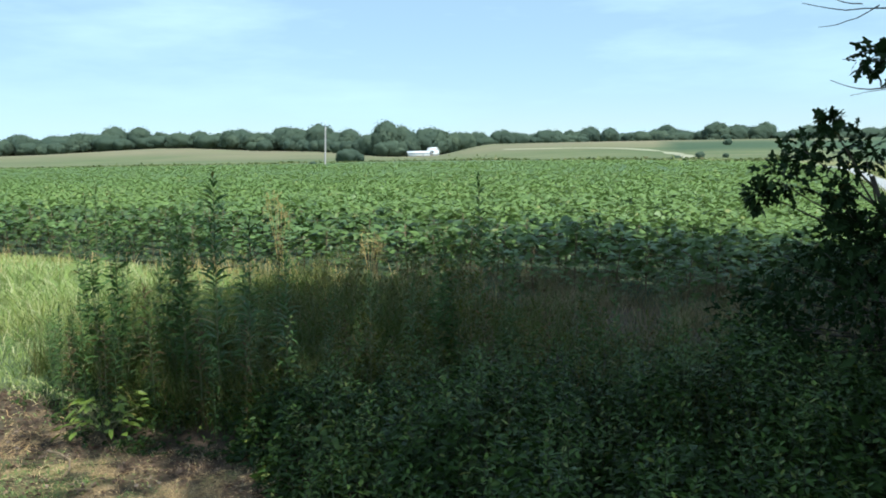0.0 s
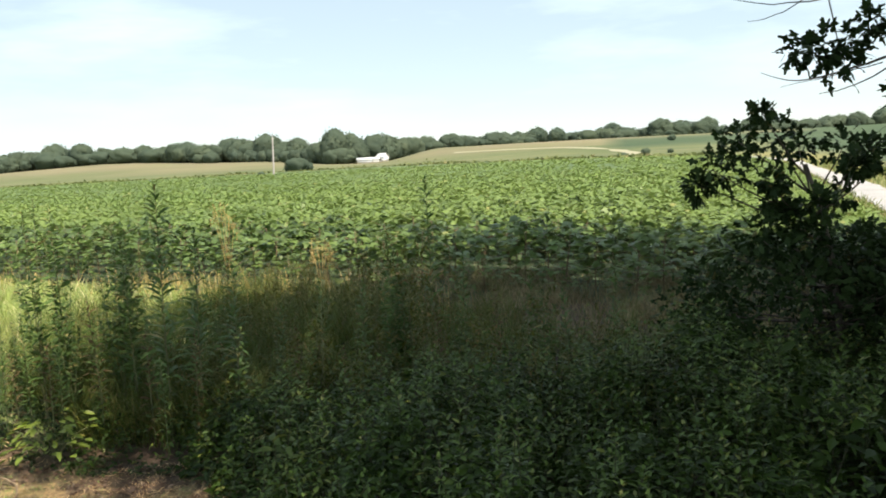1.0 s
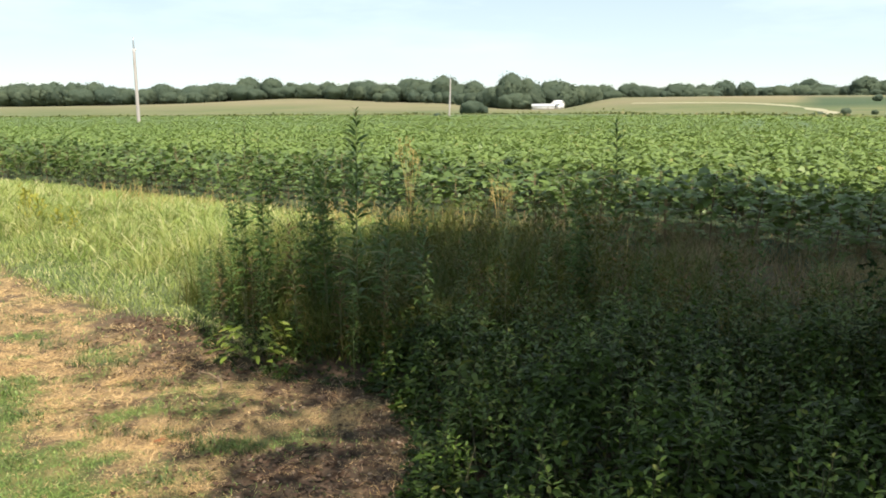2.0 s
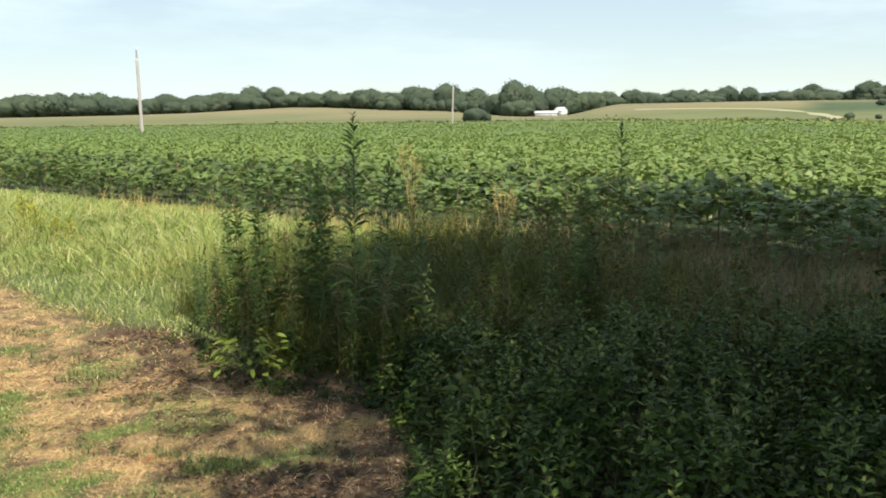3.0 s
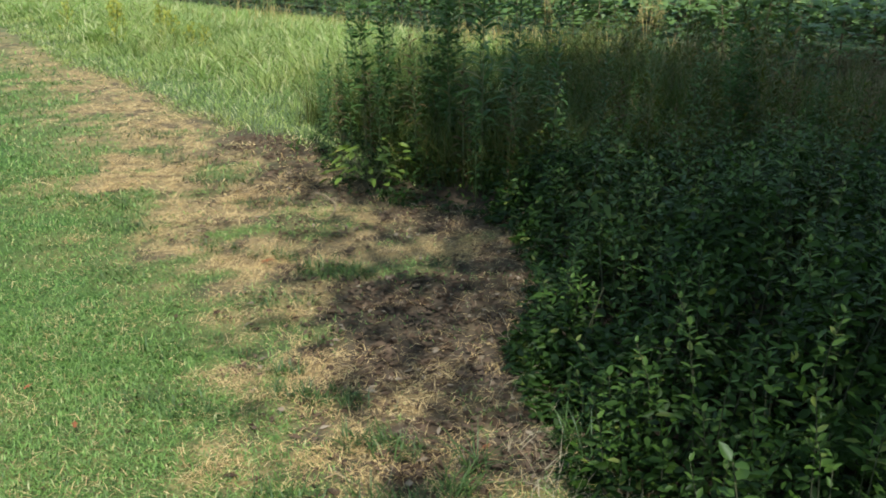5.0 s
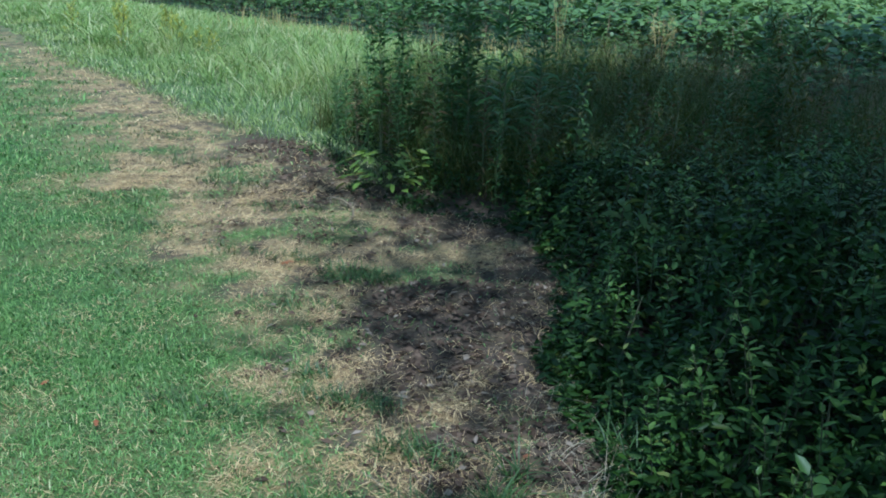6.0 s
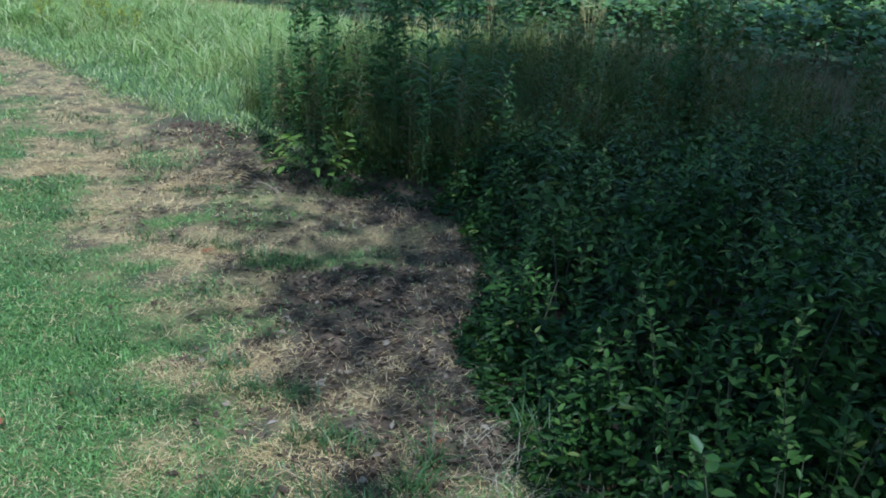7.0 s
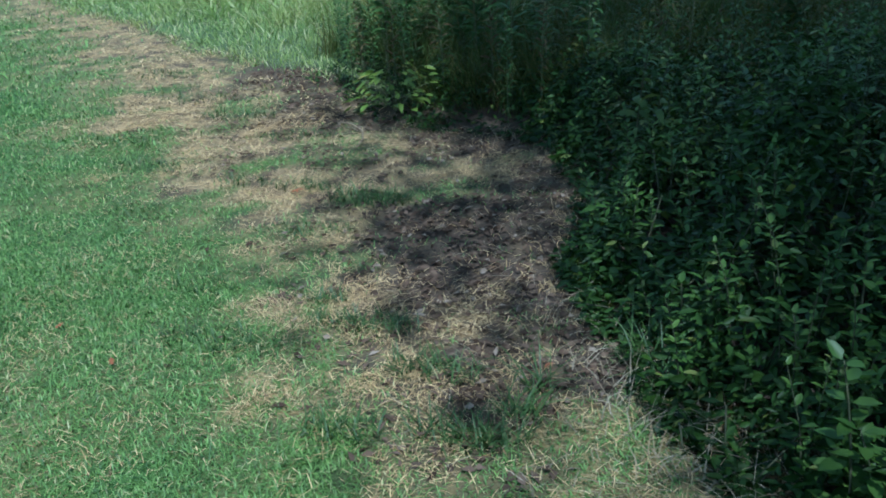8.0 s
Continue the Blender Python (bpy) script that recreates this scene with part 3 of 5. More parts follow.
# ---- lawn ----
def lawn_blades():
    rng = np.random.default_rng(11)
    chunks = []
    for n, x0, x1, y0, y1, ln, wd in ((120000, -4.2, 0.6, 1.1, 4.2, 0.022, 0.0034), (95000, -2.5, 0.6, 1.0, 2.3, 0.017, 0.0027), (62000, -8, -2, 3.5, 8.5, 0.034, 0.006), (9000, -18, -5, 4, 15, 0.07, 0.018), (4000, -6, 3, -4, 1.2, 0.05, 0.01)):
        x, y = spots(rng, n, x0, x1, y0, y1)
        keep = (weed_side(x, y) < -0.02) & (rng.uniform(0, 1, n) < turf_green(x, y) * (1 - 0.85 * dark_patch(x, y)))
        x, y = x[keep], y[keep]
        k = len(x)
        lush = 0.75 + 0.5 * turf_green(x, y)
        chunks.append(slips(rng, np.stack([x, y, height(x, y) + 0.002], 1), ln * lush * rng.uniform(0.6, 1.6, k), wd * rng.uniform(0.7, 1.3, k), rng.uniform(0.2, 1.2, k)))
    ob = part("lawn_grass", join(chunks), LAWN)
    tagged(ob, "short mown green grass thinning into dead turf", "grass", kind="stuff")


def lawn_straw():
    rng = np.random.default_rng(12)
    chunks = []
    for n, x0, x1, y0, y1, ln, wd in ((185000, -4.2, 0.7, 1.1, 4.6, 0.03, 0.0015), (70000, -2.2, 0.7, 1.1, 2.7, 0.03, 0.0014), (60000, -9, -2, 3.5, 9.5, 0.045, 0.004)):
        x, y = spots(rng, n, x0, x1, y0, y1)
        keep = (weed_side(x, y) < 0.12) & (rng.uniform(0, 1, n) < np.maximum(np.maximum(1 - 1.25 * turf_green(x, y), 0.1), 0.9 * sm(-0.4, -0.1, weed_side(x, y)) * (x < -2.4)) * (0.25 + 0.75 * sm(-0.2, 0.3, ripple(x, y, 5.3, 6.0) + 0.8 * ripple(x, y, 15.0, 2.0))) * (1 - 0.7 * dark_patch(x, y)))
        x, y = x[keep], y[keep]
        k = len(x)
        chunks.append(slips(rng, np.stack([x, y, height(x, y) + rng.uniform(0.003, 0.016, k)], 1), ln * rng.uniform(0.4, 1.9, k), wd * rng.uniform(0.7, 1.6, k), rng.uniform(-0.02, 0.5, k)))
    ob = part("dead_grass", join(chunks), STRAW)
    tagged(ob, "bleached dead grass lying along the edge of the lawn", "dead grass", kind="stuff")


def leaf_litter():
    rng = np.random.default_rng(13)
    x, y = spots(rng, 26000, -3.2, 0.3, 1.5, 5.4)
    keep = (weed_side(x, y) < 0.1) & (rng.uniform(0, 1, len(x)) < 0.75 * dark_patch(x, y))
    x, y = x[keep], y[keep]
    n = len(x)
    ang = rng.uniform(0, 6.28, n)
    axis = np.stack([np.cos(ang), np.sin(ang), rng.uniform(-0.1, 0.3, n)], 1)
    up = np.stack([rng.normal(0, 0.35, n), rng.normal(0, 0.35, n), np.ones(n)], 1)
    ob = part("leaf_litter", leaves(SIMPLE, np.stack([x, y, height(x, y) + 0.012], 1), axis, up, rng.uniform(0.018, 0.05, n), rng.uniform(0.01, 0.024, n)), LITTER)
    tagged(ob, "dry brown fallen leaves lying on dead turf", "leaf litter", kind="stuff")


def straw_stalks():
    """Longer broken stalks lying under the edge of the vines."""
    rng = np.random.default_rng(14)
    x, y = spots(rng, 12000, -2.6, 0.6, 1.1, 4.4)
    side = weed_side(x, y)
    keep = (side < 0.15) & (rng.uniform(0, 1, len(x)) < sm(-0.75, -0.05, side) * (0.4 + 0.6 * sm(2.6, 1.6, y)))
    x, y = x[keep], y[keep]
    k = len(x)
    ob = part("straw_stalks", slips(rng, np.stack([x, y, height(x, y) + rng.uniform(0.008, 0.03, k)], 1), rng.uniform(0.03, 0.11, k), rng.uniform(0.001, 0.002, k), rng.uniform(-0.05, 0.4, k)), STALK)
    tagged(ob, "broken dry stalks lying along the undergrowth", "dead grass", kind="stuff")


def standing_straw():
    """Dead stems still upright where the mown strip meets the undergrowth."""
    rng = np.random.default_rng(15)
    x, y = spots(rng, 9000, -1.2, 0.7, 1.2, 4.4)
    side = weed_side(x, y)
    keep = (side > -0.2) & (side < 0.14) & (rng.uniform(0, 1, len(x)) < 0.2 + 0.3 * sm(2.3, 1.8, y))
    x, y = x[keep], y[keep]
    k = len(x)
    ob = part("standing_straw", blades(rng, np.stack([x, y, height(x, y)], 1), rng.uniform(0.04, 0.14, k) * (0.5 + 0.5 * sm(2.6, 1.9, y)), rng.uniform(0.0015, 0.0035, k), rng.uniform(0.1, 1.3, k), 0.6), STALK)
    tagged(ob, "dead upright stems at the edge of the undergrowth", "dead grass", kind="stuff")


def grass_tuft(x, y, tall, count, wide):
    rng = np.random.default_rng(int(1000 * abs(x) + 10 * y))
    ang, r = rng.uniform(0, 6.28, count), wide * np.sqrt(rng.uniform(0, 1, count))
    pos = np.stack([1.5 * r * np.cos(ang), 0.7 * r * np.sin(ang), 0 * r], 1)
    ob = part("grass_tuft", blades(rng, pos, tall * rng.uniform(0.5, 1.2, count), rng.uniform(0.003, 0.006, count), rng.uniform(0.2, 0.9, count), 0.4), TUFT_SHADED)
    ob.matrix_basis = pose(x, y, float(height(x, y)))
    return tagged(ob, "low grass tuft in dead turf, self-shadow put into its dark green", "grass tuft", "grass tufts")


def fallen_leaf(x, y, size, turn):
    v, t = OAKLEAF
    ob = part("fallen_leaf", (v * (size, size * 0.6, size * 1.5), t), RUST)
    ob.matrix_basis = pose(x, y, float(height(x, y)) + 0.022, 8, -12, turn)
    tagged(ob, "curled rust-red fallen leaf on the grass", "leaf", "fallen leaves")


lawn_blades()
lawn_straw()
straw_stalks()
standing_straw()
# some of these dark tufts stand for dapples of shadow
for x, y, tall, count, wide in ((-1.34, 3.12, .07, 190, .13), (-1.7, 3.2, .055, 110, .1), (-2.02, 3.2, .05, 90, .1), (-2.7, 4.25, .06, 170, .17), (-3.2, 4.6, .06, 170, .2), (-1.58, 2.25, .05, 90, .09),
                                (-1.33, 1.92, .055, 170, .12), (-0.99, 2.1, .05, 90, .07), (-0.86, 2.1, .055, 120, .09), (-0.6, 1.91, .07, 150, .09), (-0.33, 1.79, .1, 70, .04), (-0.31, 1.9, .13, 30, .025),
                                (-3.1, 3.65, .05, 120, .16), (-2.66, 3.32, .05, 120, .14), (-1.08, 2.23, .06, 60, .04), (-0.47, 1.66, .09, 90, .08), (-0.36, 1.66, .1, 60, .06), (-1.42, 2.76, .045, 110, .12),
                                (-2.1, 3.9, .05, 110, .14), (-3.9, 5.2, .06, 120, .2), (-2.3, 2.8, .05, 80, .12), (-0.75, 1.6, .08, 80, .08), (-0.06, 2.12, .17, 45, .06), (0.02, 2.0, .15, 30, .05)):
    grass_tuft(x, y, tall, count, wide)
for x, y, size, turn in ((-1.71, 3.1, 0.06, 20), (-1.54, 1.71, 0.035, 130), (-0.3, 2.02, 0.04, 250), (-1.88, 1.85, 0.03, 70)):
    fallen_leaf(x, y, size, turn)


def dry_stalk():
    z = float(height(-1.66, 3.85)) + 0.02
    ob = part("dry_stalk", tube([(-1.95, 4.12, z), (-1.85, 4.05, z + 0.015), (-1.74, 3.95, z + 0.012), (-1.68, 3.82, z + 0.006), (-1.665, 3.7, z)], [0.005, 0.006, 0.006, 0.005, 0.003], 6), BROWN_STEM)
    tagged(ob, "bent dry brown stalk lying on dead turf", "stalk")


dry_stalk()
leaf_litter()

# ---- tall grass beside the crop ----
def tall_grass():
    rng = np.random.default_rng(21)
    n = 250000
    x, y = spots(rng, n, -18, -0.9, 4.5, 21)
    side, v = weed_side(x, y), into_crop(x, y)
    keep = (side > 0.0) & (v < -0.15) & (rng.uniform(0, 1, n) < sm(-0.9, -2.4, x) * (0.5 + 0.5 * sm(-14, -6, x)))
    x, y, side, v = x[keep], y[keep], side[keep], v[keep]
    k = len(x)
    clump = sm(-0.5, 0.6, ripple(x, y, 2.0, 5.0) + 0.6 * ripple(x, y, 5.7, 2.0))
    h = (0.06 + 0.3 * sm(0.0, 2.0, side) * (1 - 0.7 * sm(-2.6, -0.6, v)) * (0.45 + 0.75 * clump)) * rng.uniform(0.5, 1.4, k)
    far = np.hypot(x, y)
    ob = part("tall_grass", blades(rng, np.stack([x, y, height(x, y)], 1), h, (0.003 + 0.0005 * far) * rng.uniform(0.5, 1.5, k), rng.uniform(0.2, 1.2, k), 0.35), GRASS)
    tagged(ob, "tall uncut green grass between the lawn and the crop", "grass", kind="stuff")
    # broad blades that fan out of separate clumps
    cx, cy = spots(rng, 800, -14, -1.9, 5.5, 17)
    side, v = weed_side(cx, cy), into_crop(cx, cy)
    keep = (side > 0.7) & (v < -1.3) & (ripple(cx, cy, 1.1, 11.0) > -0.25)
    cx, cy = np.repeat(cx[keep], 26), np.repeat(cy[keep], 26)
    k = len(cx)
    x, y = cx + rng.normal(0, 0.06, k), cy + rng.normal(0, 0.06, k)
    far = np.hypot(x, y)
    ob = part("broad_grass", blades(rng, np.stack([x, y, height(x, y)], 1), rng.uniform(0.2, 0.5, k), (0.007 + 0.0007 * far) * rng.uniform(0.7, 1.4, k), rng.uniform(0.4, 1.2, k), 0.4), BROAD)
    tagged(ob, "clumps of broad pale green grass leaves", "grass", kind="stuff")
    n = 15000
    x, y = spots(rng, n, -9, 4.6, 6.2, 15)
    v = into_crop(x, y)
    keep = (v > -2.3) & (v < 0.1) & (rng.uniform(0, 1, n) < (0.35 + 0.65 * sm(-4.5, -2, x)) * (1 - sm(0.3, 1.0, x))) & (ripple(x, y, 1.6, 8.0) > -0.25)
    x, y = x[keep], y[keep]
    k = len(x)
    ob = part("dry_grass", blades(rng, np.stack([x, y, height(x, y)], 1), rng.uniform(0.15, 0.45, k), rng.uniform(0.005, 0.013, k), rng.uniform(0.05, 0.5, k)), GOLD)
    tagged(ob, "golden dry grass along the foot of the crop", "grass", kind="stuff")
    n = 46000
    x, y = spots(rng, n, -0.5, 6.5, 4.5, 11.5)
    v = into_crop(x, y)
    keep = (v > weeds_end(x) - 0.5) & (v < 1.9) & (rng.uniform(0, 1, n) < 0.15 + 0.85 * sm(-0.2, 0.4, ripple(x, y, 2.2, 4.0) + 0.5 * ripple(x, y, 6.0, 1.0))) & (x < road_x(y) - 1)
    x, y = x[keep], y[keep]
    k = len(x)
    ob = part("stubble_grass", blades(rng, np.stack([x, y, height(x, y)], 1), rng.uniform(0.06, 0.3, k), rng.uniform(0.004, 0.009, k), rng.uniform(0.1, 0.9, k), 0.3), PALE_DRY)
    tagged(ob, "thin pale dry grass on shaded bare soil", "grass", kind="stuff")


def seed_grass(x, y, tall):
    rng = np.random.default_rng(int(100 * abs(x) + y))
    base = new("seed_grass")
    base.matrix_basis = pose(x, y, float(height(x, y)))
    stems, tips = [], []
    for k in range(7):
        a, lean = rng.uniform(0, 6.28), rng.uniform(0.03, 0.16)
        end = np.array([lean * np.cos(a), lean * np.sin(a), tall * rng.uniform(0.8, 1.0)])
        stems.append(tube([(0.01 * k, 0, 0), end * (0.4, 0.4, 0.6), end], [0.003, 0.0025, 0.0015], 4))
        tips.append(end - (0, 0, 0.22) * rng.uniform(0, 1, (26, 1)) + rng.normal(0, 0.018, (26, 3)))
    pos = np.concatenate(tips)
    n = len(pos)
    part("stems", graft(stems[0], stems[1:]), GOLD, base)
    part("seed_heads", leaves(SIMPLE, pos, rng.normal(0, 0.5, (n, 3)) + (0, 0, 1), rng.normal(0, 1, (n, 3)), rng.uniform(0.03, 0.06, n), rng.uniform(0.006, 0.012, n)), GOLD, base)
    tagged(base, "pale dry grass with loose seed heads by the crop", "grass", "seed-head grass")


tall_grass()
for x, y, tall in ((-1.77, 9.6, 1.3), (-0.6, 9.0, 0.8)):
    seed_grass(x, y, tall)

# ---- the crop ----
def cotton_plant(seed, tall=0.8):
    rng = np.random.default_rng(seed)
    base = new("cotton_plant")
    stems = [tube([(0, 0, 0), (0.01, 0.01, tall * 0.5), (0.02, -0.01, tall * 0.92)], [0.009, 0.007, 0.003], 5)]
    pos, axis = [], []
    for k in range(11):
        z = tall * (0.07 + 0.87 * k / 11)
        ang = k * 2.4 + rng.uniform(-0.3, 0.3)
        reach = 0.36 * (1 - 0.6 * (k / 11) ** 2) * rng.uniform(0.7, 1.15)
        tip = np.array([reach * np.cos(ang), reach * np.sin(ang), z + 0.1 * rng.uniform(0.3, 1.4)])
        stems.append(tube([(0.01, 0, z), (tip * (0.5, 0.5, 1) + (0, 0, (z - tip[2]) * 0.4)), tip], [0.004, 0.003, 0.002], 4))
        for j in range(9):
            f = rng.uniform(0.3, 1.05)
            p = np.array([0.01, 0, z]) * (1 - f) + tip * f + rng.normal(0, 0.035, 3)
            pos.append(p)
            axis.append((np.cos(ang) + rng.normal(0, 0.8), np.sin(ang) + rng.normal(0, 0.8), rng.uniform(-0.45, 0.1)))
    pos, axis = np.array(pos), np.array(axis)
    n = len(pos)
    up = np.stack([rng.normal(0, 0.28, n), rng.normal(0, 0.28, n), np.ones(n)], 1) + 0.2 * axis * (1, 1, 0)
    size = rng.uniform(0.07, 0.115, n) * (0.7 + 0.45 * sm(0.2, 0.8, pos[:, 2] / tall))
    part("stem", graft(stems[0], stems[1:]), BROWN_STEM, base)
    part("foliage", leaves(LOBED, pos, axis, up, size, size * 1.05), COTTON, base)
    return tagged(base, "leafy green cotton plant in the outer crop rows", "cotton plant", "cotton rows")


def crop_rows():
    rng = np.random.default_rng(31)
    kinds = [cotton_plant(100 + k, 0.66 + 0.045 * k) for k in range(5)]
    first = {}
    for row in range(4):
        for u in np.arange(-27, 6.2, 0.45):
            p = np.array([0, 10.0]) + ALONG * (u + rng.uniform(-0.12, 0.12)) + AWAY * (0.3 + 0.95 * row + rng.uniform(-0.1, 0.1))
            if not in_field(*p) or p[0] < -1.3 * p[1] - 0.5:
                continue
            k = int(rng.integers(5))
            m = pose(p[0], p[1], float(height(*p)) - 0.01, rng.uniform(-6, 6), rng.uniform(-6, 6), rng.uniform(0, 360))
            if k not in first:
                first[k] = kinds[k]
                kinds[k].matrix_basis = m
            else:
                ob = copy_thing(kinds[k], m)
                s = rng.uniform(0.85, 1.12)
                ob.scale = (s, s, s * rng.uniform(0.92, 1.08))


def crop_mass():
    rng = np.random.default_rng(32)
    chunks = []
    for n, d0, d1, size, shape in ((42000, 3.4, 10, 0.1, LOBED), (66000, 9.5, 22, 0.12, SIMPLE), (95000, 21, 70, 0.21, CLUMP), (60000, 65, 170, 0.46, CLUMP)):
        v = d0 + (d1 - d0) * rng.uniform(0, 1, n) ** 0.9
        if d1 < 25:
            v = 0.3 + 0.95 * np.round((v - 0.3) / 0.95) + rng.normal(0, 0.24, n)
        a = rng.uniform(-1.12, 0.72, n)
        y = (v / 0.869 + 10.0) / (1 + 0.57 * a)
        x = a * y
        keep = in_field(x, y) & (x > -1.15 * y - 1) & (v > d0)
        x, y, v = x[keep], y[keep], v[keep]
        k = len(x)
        top = 0.69 + 0.1 * ripple(x, y, 1.3, 3.0) + 0.1 * ripple(x, y, 4.3, 1.0)
        rough = 0.85 if d1 < 25 else 0.4
        z = height(x, y) + top - np.abs(rng.normal(0, 0.1 * rough, k))
        ang = rng.uniform(0, 6.28, k)
        axis = np.stack([np.cos(ang), np.sin(ang), rng.uniform(-0.6, 0.25, k) * rough], 1)
        up = np.stack([rng.normal(0, 0.45 * rough, k), rng.normal(0, 0.45 * rough, k), np.ones(k)], 1)
        s = size * rng.uniform(0.6, 1.25, k)
        chunks.append(leaves(shape, np.stack([x, y, z], 1), axis, up, s, s))
    ob = part("cotton_crop", join(chunks), COTTON_FAR)
    tagged(ob, "broad field of knee-high green cotton in leaf", "cotton crop", kind="stuff")
    # closed sheet below the canopy, added in place of shaded lower leaves
    vs = np.concatenate([np.arange(3.5, 12, 0.25), np.arange(12, 40, 0.6), np.arange(40, 330, 2.5)])
    us = np.concatenate([np.arange(-420, -40, 4.0), np.arange(-40, 30, 0.5), np.arange(30, 140, 2.0)])
    u, v = np.meshgrid(us, vs)
    u, v = u.ravel(), v.ravel()
    x, y = ALONG[0] * u + AWAY[0] * v, 10.0 + ALONG[1] * u + AWAY[1] * v
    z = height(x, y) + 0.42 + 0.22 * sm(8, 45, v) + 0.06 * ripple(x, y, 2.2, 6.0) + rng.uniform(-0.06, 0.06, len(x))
    i = (np.arange(len(vs) - 1)[:, None] * len(us) + np.arange(len(us) - 1)[None]).ravel()
    q = np.stack([i, i + 1, i + len(us) + 1, i + len(us)], 1)
    ok = in_field(x, y)[q].all(1) & (x[q] > -1.1 * y[q] - 3).all(1)
    q = q[ok]
    t = np.concatenate([q[:, [0, 1, 2]], q[:, [0, 2, 3]]])
    used, inv = np.unique(t, return_inverse=True)
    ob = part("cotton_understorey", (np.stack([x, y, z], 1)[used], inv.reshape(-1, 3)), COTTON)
    tagged(ob, "closed sheet standing in for the shaded lower cotton leaves", "cotton crop", kind="stuff")


crop_rows()
crop_mass()

# ---- weeds ----
def tall_weed(seed, tall, count, leaf, droop=0.35, mat=None, name="tall_weed"):
    """An unbranched stalk set all round with long narrow leaves that arch over, small and upright at the tip."""
    rng = np.random.default_rng(seed)
    base = new(name)
    mat = mat or WEED
    s = np.linspace(0, 1, 9)
    sway = rng.uniform(-0.03, 0.03, 2)
    line = np.stack([sway[0] * s ** 2, sway[1] * s ** 2, tall * s], 1)
    f = 0.06 + 0.94 * np.linspace(0, 1, count) ** 0.85
    ang = np.arange(count) * 2.4 + rng.normal(0, 0.2, count)
    pos = np.stack([sway[0] * f ** 2, sway[1] * f ** 2, tall * f], 1)
    size = leaf * (1.0 - 0.28 * sm(0.55, 0.9, f) - 0.5 * sm(0.9, 1.0, f)) * (0.55 + 0.45 * sm(0.05, 0.35, f)) * rng.uniform(0.8, 1.15, count)
    lift = 0.3 + 1.0 * sm(0.88, 1.0, f) + rng.normal(0, 0.13, count) - droop * sm(0.5, 0.0, f)
    axis = np.stack([np.cos(ang), np.sin(ang), lift], 1)
    up = np.stack([-np.cos(ang) * lift, -np.sin(ang) * lift, np.ones(count)], 1) + rng.normal(0, 0.25, (count, 3)) * (1, 1, 0)
    part("stem", tube(line, np.linspace(0.006, 0.002, 9), 6), STEM, base)
    part("leaves", leaves(SICKLE, pos, axis, up, size, size * 0.06 + 0.011), mat, base)
    return base


def plume_weed(seed, tall, stems_n, leaf, spread):
    """A loose sheaf of stalks from one root, feathered with fine narrow leaves."""
    rng = np.random.default_rng(seed)
    base = new("plume_weed")
    stems, pos, axis, size = [], [], [], []
    for k in range(stems_n):
        a, top = rng.uniform(0, 6.28), tall * (1 if k == 0 else rng.uniform(0.6, 0.96))
        reach = spread * (0.15 if k == 0 else rng.uniform(0.4, 1.0))
        s = np.linspace(0, 1, 6)
        line = np.stack([reach * np.cos(a) * s ** 1.4, reach * np.sin(a) * s ** 1.4, top * s], 1)
        stems.append(tube(line, np.linspace(0.004, 0.0015, 6), 4))
        n = 90
        f = 0.25 + 0.75 * rng.uniform(0, 1, n) ** 0.7
        pos.append(np.stack([np.interp(f, s, line[:, i]) for i in range(3)], 1))
        w = rng.uniform(0, 6.28, n)
        axis.append(np.stack([np.cos(w), np.sin(w), rng.uniform(-0.1, 0.9, n) + 0.5 * sm(0.8, 1, f)], 1))
        size.append(leaf * (1 - 0.5 * sm(0.6, 1, f)) * rng.uniform(0.6, 1.3, n))
    pos, axis, size = np.concatenate(pos), np.concatenate(axis), np.concatenate(size)
    n = len(pos)
    part("stem", graft(stems[0], stems[1:]), STEM, base)
    part("foliage", leaves(LANCE, pos, axis, rng.normal(0, 0.5, (n, 3)) + (0, 0, 1), size, size * 0.22), WEED, base)
    return base


def bushy_weed(seed, tall, branches, leaf, mat=None):
    rng = np.random.default_rng(seed)
    base = new("bushy_weed")
    stems = [tube([(0, 0, 0), (0.01, 0, tall * 0.5), (0, 0.01, tall)], [0.006, 0.005, 0.002], 5)]
    pos, axis = [], []
    for k in range(branches):
        f = 0.15 + 0.8 * k / branches
        ang = k * 2.4 + rng.uniform(-0.4, 0.4)
        reach = tall * (0.2 if tall > 1 else 0.32) * (1 - 0.55 * f) * rng.uniform(0.6, 1.2)
        a = np.array([0.005, 0, tall * f])
        b = a + (reach * np.cos(ang), reach * np.sin(ang), tall * 0.22 * rng.uniform(0.6, 1.2))
        mid = (a + b) / 2 + (0, 0, -0.02)
        stems.append(tube([a, mid, b], [0.003, 0.0025, 0.0012], 4))
        for j in range(25):
            w = rng.uniform(0.15, 1.0)
            p = a * (1 - w) ** 2 + 2 * mid * w * (1 - w) + b * w * w
            pos.append(p)
            axis.append(rng.normal(0, 1, 3) + (0.5 * np.cos(ang), 0.5 * np.sin(ang), 0.4))
    pos, axis = np.array(pos), np.array(axis)
    n = len(pos)
    size = leaf * rng.uniform(0.6, 1.4, n)
    part("stem", graft(stems[0], stems[1:]), STEM, base)
    part("foliage", leaves(LANCE, pos, axis, np.stack([rng.normal(0, 0.5, n), rng.normal(0, 0.5, n), np.ones(n)], 1), size, size * 0.28), mat or BUSHY, base)
    return base


